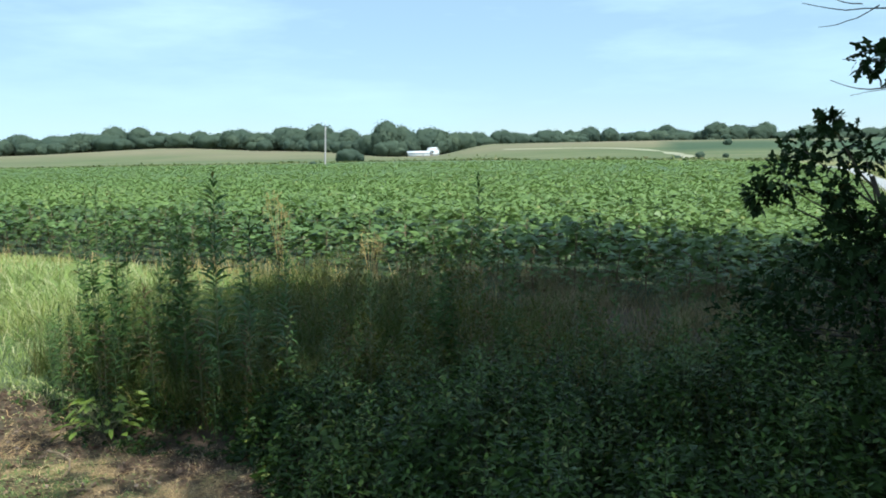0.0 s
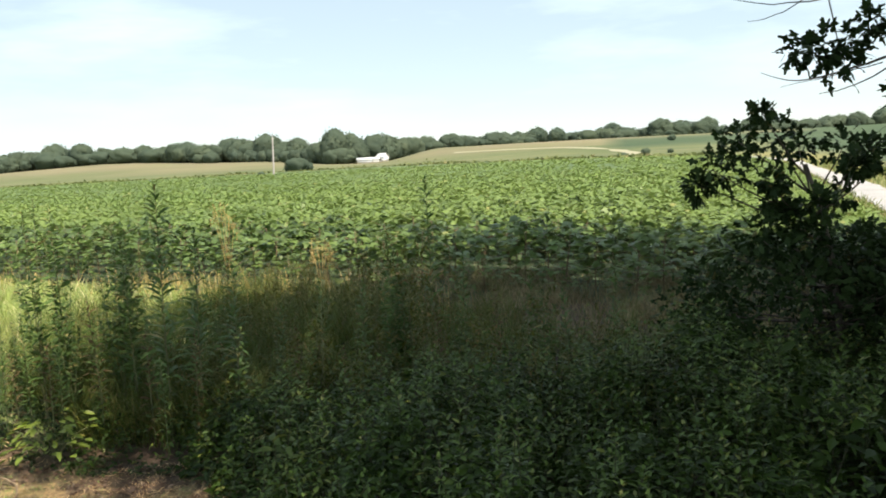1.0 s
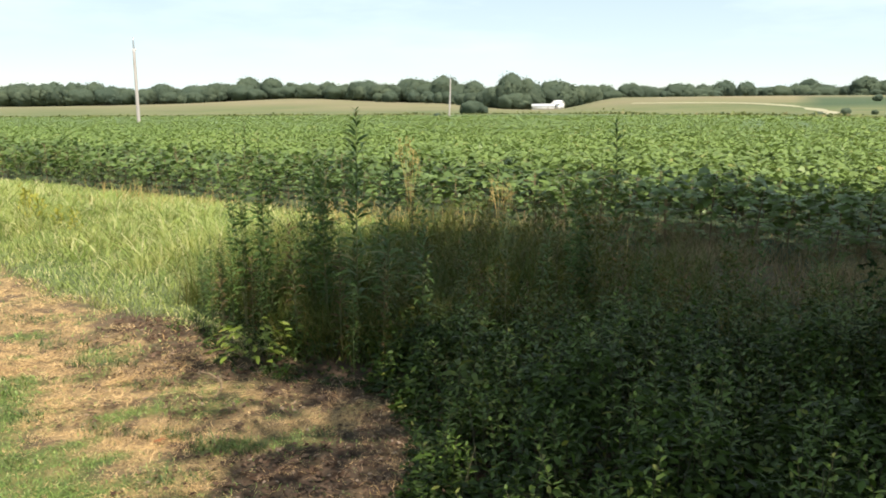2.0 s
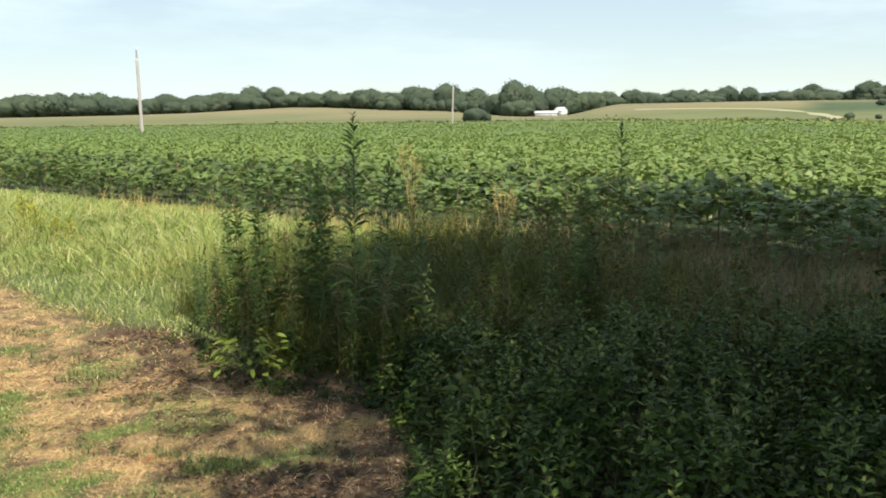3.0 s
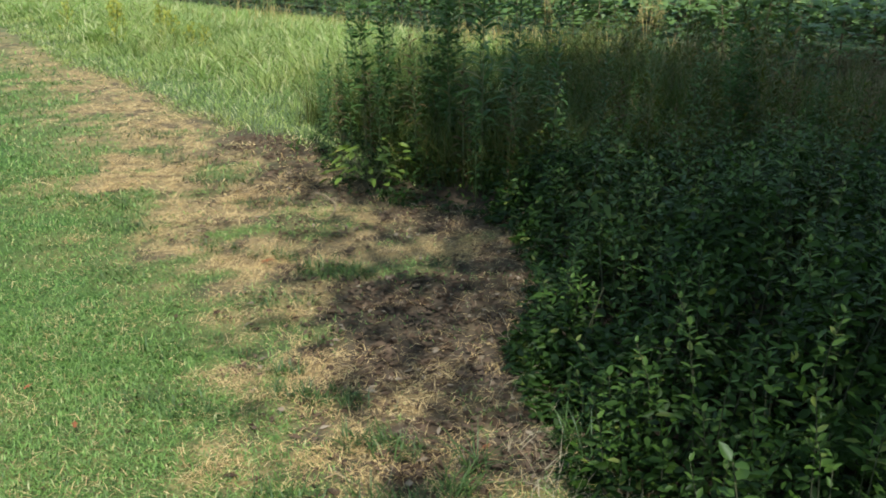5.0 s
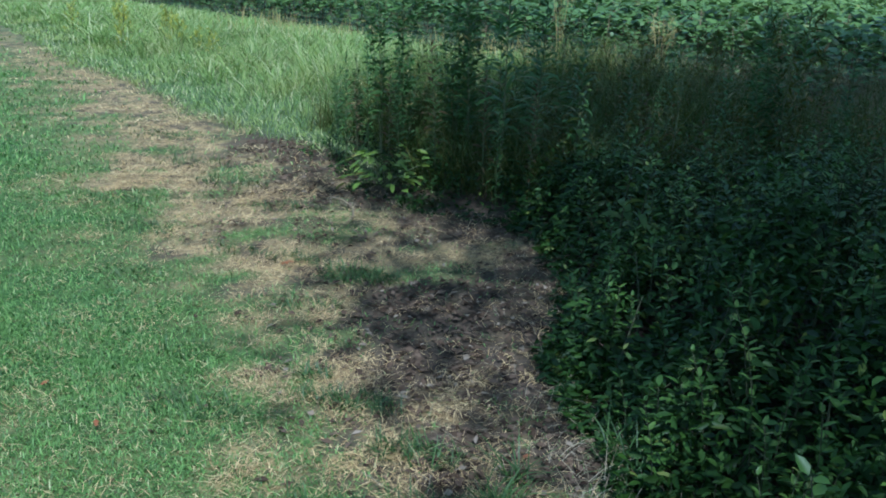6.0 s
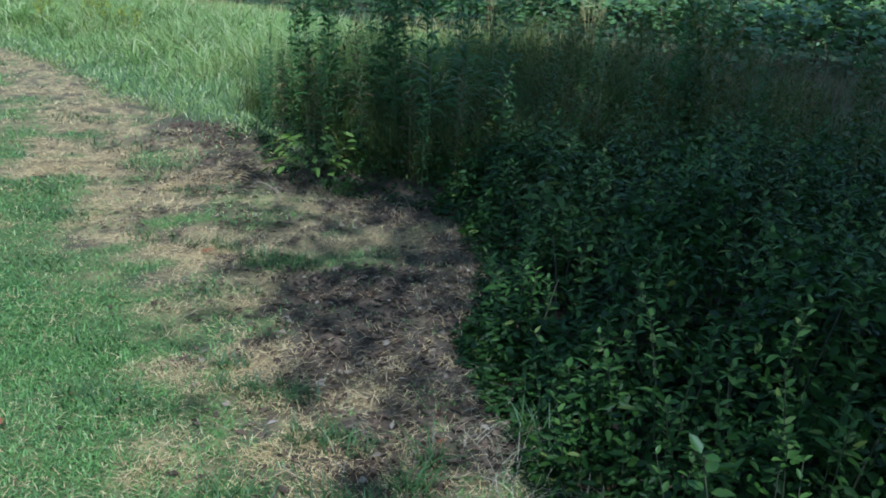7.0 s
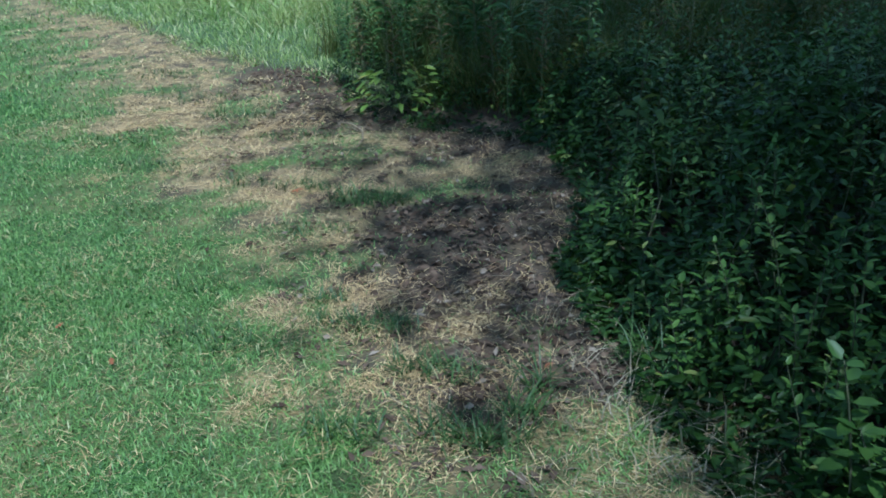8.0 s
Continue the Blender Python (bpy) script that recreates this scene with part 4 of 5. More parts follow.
def plant_out(kinds, places, label, category, group):
    """Copies of a few kinds at x, y, scale."""
    rng = np.random.default_rng(len(places))
    used = set()
    for x, y, k, s in places:
        kind = kinds[int(k) % len(kinds)]
        m = pose(x, y, float(height(x, y)) - 0.01, rng.uniform(-1.5, 1.5), rng.uniform(-1.5, 1.5), rng.uniform(0, 360))
        if id(kind) in used:
            ob = copy_thing(kind, m)
        else:
            used.add(id(kind))
            ob = kind
            ob.matrix_basis = m
        ob.scale = (s, s, s)
        tagged(ob, label, category, group)


def weeds():
    rng = np.random.default_rng(41)
    stalks = [tall_weed(200, 1.62, 100, 0.215), tall_weed(201, 1.4, 92, 0.165), tall_weed(202, 1.2, 80, 0.15, 0.5)]
    places = [(-1.12, 4.7, 0, 1.0), (-0.92, 4.68, 1, 0.95), (-0.67, 4.6, 2, 0.92), (0.6, 6.5, 0, 0.94), (-1.41, 5.0, 1, 0.9), (-1.3, 5.3, 1, 0.9), (0.36, 5.0, 2, 0.85),
              (1.2, 4.8, 2, 0.74), (1.38, 4.5, 2, 0.7), (0.1, 4.9, 1, 0.66), (-0.2, 5.4, 2, 0.72), (0.8, 5.6, 1, 0.7), (-0.45, 5.0, 2, 0.66), (-1.05, 4.35, 2, 0.5), (1.9, 5.4, 1, 0.66),
              (-1.5, 4.6, 1, 0.6), (-1.0, 5.05, 2, 0.8), (-2.0, 4.75, 1, 0.6), (-2.28, 5.0, 2, 0.62), (-2.2, 4.85, 2, 0.55), (-1.72, 4.55, 2, 0.55), (-2.5, 5.4, 2, 0.5), (-2.4, 5.15, 1, 0.4)]
    plant_out(stalks, places, "tall unbranched weed with narrow drooping leaves", "weed", "tall weeds")
    plumes = [plume_weed(240, 1.56, 5, 0.085, 0.2), plume_weed(241, 1.46, 4, 0.085, 0.12), plume_weed(242, 1.15, 4, 0.08, 0.16)]
    places = [(-2.06, 5.1, 0, 1.0), (-1.98, 5.3, 1, 1.02), (-1.57, 5.2, 1, 0.98), (-1.48, 5.12, 1, 0.9), (-1.66, 5.35, 2, 1.0), (0.26, 5.2, 1, 0.86), (0.36, 5.05, 1, 0.84), (0.31, 4.9, 2, 0.95), (-0.78, 4.95, 2, 0.85), (-1.85, 5.0, 2, 0.85),
              (-1.25, 4.9, 2, 0.8), (1.25, 4.75, 2, 0.75), (-2.35, 5.35, 2, 0.62), (-2.62, 5.6, 2, 0.5), (-0.3, 5.1, 2, 0.6), (0.75, 5.2, 2, 0.62), (-1.1, 5.35, 2, 0.85)]
    plant_out(plumes, places, "feathery many-stalked weed with fine narrow leaves", "weed", "plume weeds")
    yellow = [bushy_weed(250, 0.55, 10, 0.05, GOLDEN_TOP), bushy_weed(251, 0.45, 10, 0.05, GOLDEN_TOP)]
    places = [(-8.4, 10.4, 0, 1.0), (-8.0, 10.9, 1, 1.1), (-7.5, 10.2, 0, 0.9), (-7.1, 9.9, 1, 1.0), (-8.9, 11.0, 1, 1.0), (-6.6, 9.6, 1, 0.8), (-9.4, 11.5, 0, 1.0), (-7.8, 9.6, 1, 0.8), (-6.1, 9.2, 0, 0.7), (-9.8, 10.9, 0, 0.9)]
    plant_out(yellow, places, "yellowing bushy weed standing in the tall grass", "weed", "yellow weeds")
    dead = [tall_weed(220, 0.9, 60, 0.1, 0.9, DEAD, "dead_weed"), tall_weed(221, 0.75, 46, 0.09, 0.9, DEAD, "dead_weed")]
    plant_out(dead, [(-1.55, 4.75, 0, 1.0), (-1.2, 4.6, 1, 1.0), (-1.8, 4.6, 1, 0.9), (-0.9, 4.5, 0, 0.8), (-0.3, 4.7, 1, 0.9), (0.6, 4.6, 0, 0.8), (1.5, 4.2, 1, 0.9), (-2.05, 4.7, 1, 0.8), (0.0, 4.4, 1, 0.8), (1.0, 5.0, 0, 0.9)],
              "withered brown weed stalk among green weeds", "weed", "dead weeds")
    bushes = [bushy_weed(210 + k, (0.95, 0.8, 1.1, 0.7)[k], 16, (0.042, 0.046, 0.04, 0.05)[k]) for k in range(4)]
    places = [(0.4, 4.95, 0, 1.1), (1.25, 4.75, 0, 0.9)]
    x, y = spots(rng, 900, -2.6, 5.5, 3.9, 10)
    for a, b in zip(x, y):
        if len(places) >= 120:
            break
        v, side = float(into_crop(a, b)), float(weed_side(a, b))
        if side > 0.35 and v < weeds_end(a) - 0.4 and not (a < -1.2 and b > 5.6) and not (a < -1.6 and rng.uniform() < 0.6) and not (a < -0.9 and b < 5.6 and rng.uniform() < 0.35):
            low = (0.5 + 0.28 * rng.uniform(0, 1)) * (1 - 0.25 * sm(0.5, 1.4, a)) + 0.1 * sm(-1.0, -2.0, a)
            places.append((a, b, int(rng.integers(4)), float(low * 1.02)))
    plant_out(bushes, places, "bushy weed with small dull green leaves", "weed", "bushy weeds")
    # a low plant with broad yellow-green leaves
    base = new("broadleaf_weed")
    base.matrix_basis = pose(-1.75, 4.46, float(height(-1.75, 4.46)))
    n = 100
    ang = rng.uniform(0, 6.28, n)
    r = rng.uniform(0.04, 0.3, n)
    pos = np.stack([r * np.cos(ang) * 0.95, r * np.sin(ang), rng.uniform(0.06, 0.27, n)], 1)
    axis = np.stack([np.cos(ang), np.sin(ang), rng.uniform(-0.5, 0.2, n)], 1)
    up = np.stack([rng.normal(0, 0.3, n), rng.normal(0, 0.3, n), np.ones(n)], 1)
    twigs = [tube([(0, 0, 0), (p[0] * 0.4, p[1] * 0.4, p[2] * 0.7), tuple(p)], [0.005, 0.004, 0.002], 4) for p in pos[:14]]
    part("stem", graft(twigs[0], twigs[1:]), STEM, base)
    part("leaves", leaves(OVATE, pos, axis, up, rng.uniform(0.05, 0.085, n), rng.uniform(0.025, 0.04, n)), YELLOW, base)
    tagged(base, "low weed with broad yellow-green leaves at the lawn edge", "weed")


def leafy_sprig(seed, tall):
    """A loose upright herb with long drooping leaves."""
    rng = np.random.default_rng(seed)
    base = new("leafy_sprig")
    line = np.stack([0.06 * np.linspace(0, 1, 6) ** 2, np.zeros(6), tall * np.linspace(0, 1, 6)], 1)
    n = 20
    f = np.linspace(0.3, 1, n)
    ang = np.arange(n) * 2.4 + rng.normal(0, 0.3, n)
    pos = np.stack([0.06 * f ** 2, 0 * f, tall * f], 1)
    lift = rng.uniform(-0.5, 0.3, n) + 0.5 * sm(0.7, 1, f)
    axis = np.stack([np.cos(ang), np.sin(ang), lift], 1)
    up = np.stack([-np.cos(ang) * lift, -np.sin(ang) * lift, np.ones(n)], 1) + rng.normal(0, 0.5, (n, 3)) * (1, 1, 0)
    size = 0.08 * (1 - 0.4 * sm(0.6, 1, f)) * rng.uniform(0.7, 1.2, n)
    part("stem", tube(line, np.linspace(0.004, 0.0015, 6), 5), VINE_STEM, base)
    part("leaves", leaves(ARC, pos, axis, up, size, size * 0.32), SPRIG, base)
    return base


def sprigs():
    rng = np.random.default_rng(53)
    kinds = [leafy_sprig(230 + k, (0.6, 0.52, 0.66)[k]) for k in range(3)]
    places = [(1.56, 3.7, 0, 1.0), (1.72, 4.2, 2, 1.05), (2.46, 3.9, 0, 1.0), (1.14, 2.9, 1, 1.05), (1.66, 2.7, 1, 0.9), (2.05, 3.3, 2, 0.95), (0.67, 2.8, 1, 0.85), (-0.04, 3.2, 1, 0.9), (2.3, 4.3, 0, 0.9), (1.35, 3.5, 1, 1.0), (0.15, 3.7, 2, 0.85)]
    while len(places) < 70:
        x, y = float(rng.uniform(-0.7, 3.4)), float(rng.uniform(2.2, 5.4))
        if weed_side(np.array(x), np.array(y)) > 0.15 and x < 0.6 + 0.55 * y:
            places.append((x, y, int(rng.integers(3)), float(rng.uniform(0.75, 1.1))))
    plant_out(kinds, places, "loose upright herb with long pale green leaves", "weed", "leafy sprigs")


def broad_shoot(seed, tall):
    """An upright shoot with broad oval leaves in crossed pairs."""
    rng = np.random.default_rng(seed)
    base = new("leafy_shoot")
    n = 18
    f = np.repeat(np.linspace(0.25, 1, n // 2), 2)
    ang = np.tile([0, np.pi], n // 2) + np.repeat(np.arange(n // 2), 2) * 1.57 + rng.normal(0, 0.25, n)
    line = np.stack([0.05 * np.linspace(0, 1, 6) ** 2, np.zeros(6), tall * np.linspace(0, 1, 6)], 1)
    out = 0.012 * (1.3 - f)
    pos = np.stack([0.05 * f ** 2 + out * np.cos(ang), out * np.sin(ang), tall * f], 1)
    lift = rng.uniform(-0.15, 0.35, n) + 0.5 * sm(0.8, 1, f)
    axis = np.stack([np.cos(ang), np.sin(ang), lift], 1)
    up = np.stack([-np.cos(ang) * lift, -np.sin(ang) * lift, np.ones(n)], 1) + rng.normal(0, 0.25, (n, 3))
    size = 0.055 * (1.1 - 0.5 * f) * rng.uniform(0.8, 1.2, n)
    part("stem", tube(line, np.linspace(0.003, 0.0012, 6), 5), VINE_STEM, base)
    part("leaves", leaves(OVATE, pos, axis, up, size, size * 0.55), LIT_SHOOT, base)
    return base


def broad_shoots():
    rng = np.random.default_rng(57)
    kinds = [broad_shoot(260 + k, (0.3, 0.24, 0.36)[k]) for k in range(3)]
    places = []
    while len(places) < 36:
        x, y = float(rng.uniform(-0.1, 0.9)), float(rng.uniform(1.15, 2.2))
        if weed_side(np.array(x), np.array(y)) > 0.04:
            places.append((x, y, int(rng.integers(3)), float(rng.uniform(0.75, 1.3))))
    plant_out(kinds, places, "leafy green shoot with oval leaves in pairs", "weed", "leafy shoots")


def vine_top(x, y):
    d = weed_side(x, y)
    return (0.08 + (0.46 + 0.17 * ripple(x, y, 3.0, 2.0) + 0.15 * ripple(x, y, 8.5, 3.0) + 0.05 * ripple(x, y, 17.0, 5.0)) * (1 - np.exp(-np.maximum(d, 0) / 0.3))) * (1 - 0.5 * sm(3.6, 5.0, y)) * (0.55 + 0.45 * sm(-1.6, -0.6, x))


def ground_vines():
    rng = np.random.default_rng(51)
    chunks, runs = [], []
    for n, x0, x1, y0, y1, size, layer in ((34000, -0.45, 1.9, 0.7, 2.7, 0.037, 0), (52000, -0.9, 3.2, 2.5, 4.4, 0.041, 0), (9000, -2.4, 5.5, 4.0, 6.5, 0.045, 0), (14000, -2.7, -0.4, 3.9, 5.8, 0.036, 0), (6000, 3.0, 8, 0.2, 6, 0.09, 0), (11000, 1.8, 6.5, 0.5, 4.6, 0.085, 0),
                                           (20000, -0.45, 2.2, 0.7, 2.7, 0.05, 1), (22000, -0.9, 3.4, 2.5, 5.0, 0.06, 1)):
        x, y = spots(rng, n, x0, x1, y0, y1)
        gaps = ripple(x, y, 8.0, 5.0) + 0.8 * ripple(x, y, 19.0, 7.0) + 0.5 * ripple(x, y, 37.0, 3.0)
        keep = (weed_side(x, y) > -0.07) & (into_crop(x, y) < weeds_end(x)) & (rng.uniform(0, 1, n) < np.maximum(layer, (0.05 + 0.95 * sm(-0.38, 0.25, gaps)) * (1 - 0.8 * sm(3.6, 4.4, y) * sm(0.4, 0.9, weed_side(x, y)))))
        x, y = x[keep], y[keep]
        k = len(x)
        depth = np.abs(rng.normal(0, 0.08, k)) + 0.3 * (rng.uniform(0, 1, k) < 0.12) * rng.uniform(0, 1, k)
        top = vine_top(x, y) * (1 - layer * rng.uniform(0.5, 0.92, k))
        z = height(x, y) + np.maximum(top + (1 - layer) * (0.05 * ripple(x, y, 14.0, 1.0) - depth), 0.02) + 0.12 * (1 - layer) * (rng.uniform(0, 1, k) < 0.06) * rng.uniform(0, 1, k)
        e = 0.05
        slope = np.stack([-(vine_top(x + e, y) - vine_top(x - e, y)) / (2 * e), -(vine_top(x, y + e) - vine_top(x, y - e)) / (2 * e), np.ones(k)], 1)
        up = unit(slope) * 0.6 + rng.normal(0, 0.45, (k, 3)) + (0, 0, 0.35)
        axis = rng.normal(0, 1, (k, 3)) * (1, 1, 0.4) + unit(slope) * (0.6, 0.6, 0) + (0, 0, -0.15)
        s = size * rng.uniform(0.5, 1.3, k)
        chunks.append(leaves(OVATE if y1 < 3 and not layer else SIMPLE, np.stack([x, y, z], 1), axis, up, s, s * rng.uniform(0.28, 0.5, k)))
    # upright shoots with leaves in pairs
    shoots = []
    for k in range(900):
        x, y = float(rng.uniform(-0.6, 3.2)), float(rng.uniform(1.4, 5.2))
        if weed_side(np.array(x), np.array(y)) < 0.03:
            continue
        z0 = float(height(x, y) + vine_top(np.array(x), np.array(y))) - 0.08
        tall = rng.uniform(0.1, 0.25)
        f = np.repeat(np.linspace(0.15, 1, 6), 2)
        ang = np.tile([0, np.pi], 6) + np.repeat(np.arange(6), 2) * 1.57 + rng.uniform(0, 6.28)
        lean = rng.normal(0, 0.25, 2)
        pos = np.stack([x + lean[0] * tall * f, y + lean[1] * tall * f, z0 + tall * f], 1)
        axis = np.stack([np.cos(ang), np.sin(ang), 0.2 + 0.6 * f], 1)
        up = np.stack([-0.4 * np.cos(ang), -0.4 * np.sin(ang), np.ones(12)], 1)
        s = (0.028 + 0.013 * np.hypot(x, y) / 3) * (1.25 - 0.55 * f) * rng.uniform(0.8, 1.2, 12)
        shoots.append(leaves(OVATE if y < 3 else SIMPLE, pos, axis, up, s, s * 0.45))
        runs.append(tube([pos[0] - (0, 0, 0.1), pos[5], pos[-1]], [0.0016, 0.0013, 0.0008], 4))
    ob = part("ground_vines", join(chunks), VINE_SHADED)
    tagged(ob, "dense low tangle of oval leaves, shade put into their green", "undergrowth", kind="stuff")
    # lit tops of the tangle, given by a paler leaf colour
    ob = part("vine_shoots", join(shoots), LIT_SHOOT)
    tagged(ob, "shoots out of the leafy tangle, pale for its lit leaf tops", "undergrowth", kind="stuff")
    for k in range(420):
        x, y = rng.uniform(-0.8, 3.2), rng.uniform(0.9, 5)
        if weed_side(np.array(x), np.array(y)) < 0.0:
            continue
        a = rng.uniform(0, 6.28)
        p = np.array([(x + s * np.cos(a) * 0.25, y + s * np.sin(a) * 0.25) for s in (0, 0.5, 1)])
        z = height(p[:, 0], p[:, 1]) + np.maximum(vine_top(p[:, 0], p[:, 1]) * np.array([0.0, 0.7, 1.0]), 0)
        runs.append(tube(np.column_stack([p, z]), [0.004, 0.003, 0.0015], 4))
    ob = part("vine_stems", join(runs), VINE_STEM)
    tagged(ob, "thin brown stems under the leafy tangle", "undergrowth", kind="stuff")


def shade_grass():
    """Fine grass standing among the shaded weeds, in a green darkened for shade."""
    rng = np.random.default_rng(43)
    n = 78000
    x, y = spots(rng, n, -3.0, 5.0, 3.5, 9.0)
    side, v = weed_side(x, y), into_crop(x, y)
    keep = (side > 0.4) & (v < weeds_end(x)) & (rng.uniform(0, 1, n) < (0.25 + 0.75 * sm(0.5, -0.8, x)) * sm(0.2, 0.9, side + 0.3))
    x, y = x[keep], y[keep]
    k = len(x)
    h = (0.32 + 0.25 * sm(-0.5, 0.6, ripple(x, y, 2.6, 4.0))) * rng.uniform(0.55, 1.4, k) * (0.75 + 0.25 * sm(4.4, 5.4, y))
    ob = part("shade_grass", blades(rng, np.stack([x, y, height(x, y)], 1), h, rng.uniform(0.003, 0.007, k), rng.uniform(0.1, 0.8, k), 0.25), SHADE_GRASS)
    tagged(ob, "fine grass among shaded weeds, shade put into its dark green", "grass", kind="stuff")


def verge_grass():
    rng = np.random.default_rng(44)
    n = 9000
    y = 9 + 85 * rng.uniform(0, 1, n) ** 1.6
    r = np.where(rng.uniform(0, 1, n) < 0.55, rng.uniform(-1.9, -0.5, n), rng.uniform(1.7, 6, n))
    x = road_x(y) + r
    far = np.hypot(x, y)
    ob = part("verge_grass", blades(rng, np.stack([x, y, height(x, y)], 1), rng.uniform(0.15, 0.5, n), 0.004 + 0.001 * far, rng.uniform(0.1, 0.7, n)), VERGE)
    tagged(ob, "rough half-dry grass along the gravel road", "grass", kind="stuff")


weeds()
sprigs()
broad_shoots()
shade_grass()
verge_grass()
ground_vines()

# ---- the oak and its sapling ----
def clusters(rng, centres, radius, count, size, shape=OAKLEAF):
    """Leaves in tufts round the ends of twigs."""
    c = np.repeat(centres, count, 0)
    r = np.repeat(np.broadcast_to(radius, len(centres)), count)
    d = unit(rng.normal(0, 1, (len(c), 3)))
    pos = c + d * (r * rng.uniform(0.15, 1, len(c)) ** 0.6)[:, None]
    axis = d + rng.normal(0, 0.6, d.shape) + (0, 0, -0.25)
    up = rng.normal(0, 0.6, d.shape) + (0, 0, 1)
    s = size * rng.uniform(0.7, 1.25, len(c))
    return leaves(shape, pos, axis, up, s, s * 0.75)


def limb(a, b, r0, r1, rng, sag=0.0, sides=6, n=6):
    s = np.linspace(0, 1, n)[:, None]
    a, b = np.asarray(a, float), np.asarray(b, float)
    length = np.linalg.norm(b - a)
    wig = np.cumsum(rng.normal(0, 0.03 * length, (n, 3)), 0) * s * (1 - s) * 2
    return tube(a * (1 - s) + b * s + wig + np.array([0, 0, -sag]) * (4 * s * (1 - s)), np.linspace(r0, r1, n), sides)


def oak_tree():
    rng = np.random.default_rng(61)
    base = new("oak_tree")
    foot = np.array([7.3, 1.6, 0.0])
    fork = foot + (-0.25, 0.1, 4.2)
    wood = [limb(foot - (0, 0, 0.1), fork, 0.3, 0.21, rng, 0, 12, 8)]
    centre, spread = np.array([6.8, 2.2, 7.9]), np.array([5.8, 5.4, 2.6])
    mains = []
    for k in range(18):
        d = unit(rng.normal(0, 1, 3) * (1, 1, 0.6))
        end = centre + d * spread * 0.55
        mains.append(end)
        wood.append(limb(fork, end, 0.12, 0.025, rng, -0.25, 8, 7))
    tufts = []
    while len(tufts) < 640:
        d = rng.uniform(-1, 1, 3)
        if not 0.3 < np.linalg.norm(d) < 1:
            continue
        # the second mass is unseen foliage added behind, to hold back sky light
        p = centre + d * spread if len(tufts) < 430 else np.array([6.5, -5.6, 7.0]) + d * (7.0, 3.0, 2.4)
        if p[2] < 4.6:
            continue
        tufts.append(p)
    # unseen foliage added to throw shade on the foot of the crop
    while len(tufts) < 700:
        d = rng.uniform(-1, 1, 3)
        if np.linalg.norm(d) < 1:
            tufts.append(np.array([6.6, 4.7, 7.6]) + d * (3.6, 1.6, 1.5))
    # unseen low foliage added to block the eastern sky from the vines
    while len(tufts) < 820:
        d = rng.uniform(-1, 1, 3)
        if np.linalg.norm(d) < 1:
            tufts.append(np.array([6.2, 1.6, 4.0]) + d * (2.2, 2.6, 1.5))
    # unseen twigs added so that their shadows dapple the edge of the mown strip
    for f in np.linspace(0, 1, 4):
        tufts.append(np.array([1.3 + 0.65 * f, 0.95 - 1.3 * f, 6.4 + 0.3 * math.sin(9 * f)]))
    tufts = np.array(tufts)
    for p in tufts:
        m = min(mains, key=lambda q: np.linalg.norm(q - p))
        wood.append(limb(m, p, 0.01, 0.004, rng, 0.0, 4, 4))
    # the unseen crown is kept thin and broken where its shadow meets the lawn
    below_x, below_y = tufts[:, 0] - 0.36 * tufts[:, 2], tufts[:, 1] + 0.46 * tufts[:, 2]
    side = weed_side(below_x, below_y)
    open_ = (side < np.where(below_y > 2.2, -0.75, -0.4)) & (below_x < 2.5) | (np.hypot(below_x - 0.4, below_y - 1.3) < 1.0) | ((below_x < -1.9) & (below_y > 4.8))
    near, edge = below_y < 2.3, side < np.where(below_y < 4.1, 0.6, 0.15)
    crown = [clusters(rng, tufts[k], rng.uniform(r0, r1, k.sum()), count, size, SIMPLE)
             for k, r0, r1, count, size in ((~open_ & ~near & ~edge, 0.5, 0.9, 75, 0.25), (~open_ & ~near & edge, 0.8, 1.3, 130, 0.125), (~open_ & near, 0.8, 1.2, 110, 0.17))]
    # the low limb that hangs into view
    low = [((7.0, 1.7, 4.0), (5.6, 3.6, 3.6), 0.06, 0.03), ((5.6, 3.6, 3.6), (3.66, 4.62, 2.2), 0.03, 0.014), ((3.66, 4.62, 2.2), (3.1, 4.6, 2.05), 0.012, 0.006), ((3.1, 4.6, 2.05), (2.62, 4.58, 2.07), 0.006, 0.002),
           ((4.6, 4.0, 3.05), (3.05, 4.6, 2.5), 0.014, 0.004), ((3.05, 4.6, 2.5), (2.45, 4.6, 2.52), 0.005, 0.002), ((3.05, 4.6, 2.5), (3.12, 4.6, 2.2), 0.005, 0.003),
           ((3.66, 4.62, 2.2), (3.6, 4.65, 1.75), 0.01, 0.004), ((3.66, 4.62, 2.2), (3.0, 4.62, 1.93), 0.008, 0.002), ((3.4, 4.62, 2.1), (2.75, 4.6, 1.98), 0.004, 0.0015),
           ((2.9, 4.6, 2.5), (2.55, 4.6, 2.38), 0.004, 0.0015), ((2.8, 4.6, 2.51), (2.5, 4.6, 2.62), 0.004, 0.0015)]
    for a, b, r0, r1 in low:
        wood.append(limb(a, b, r0, r1, rng, 0.03, 5, 7))
    c = np.array([(3.12, 4.6, 2.12), (3.2, 4.62, 2.25), (3.0, 4.6, 2.2), (2.88, 4.6, 2.2), (3.32, 4.6, 2.33), (3.56, 4.6, 2.33), (3.6, 4.6, 2.1), (3.56, 4.6, 1.92), (3.75, 4.65, 1.8), (3.85, 4.6, 2.25), (3.95, 4.5, 2.6), (3.62, 4.6, 2.48), (3.7, 4.62, 2.0)])
    crown.append(clusters(rng, c, np.array([.14, .1, .11, .1, .09, .13, .12, .14, .16, .2, .25, .14, .12]), 46, 0.09))
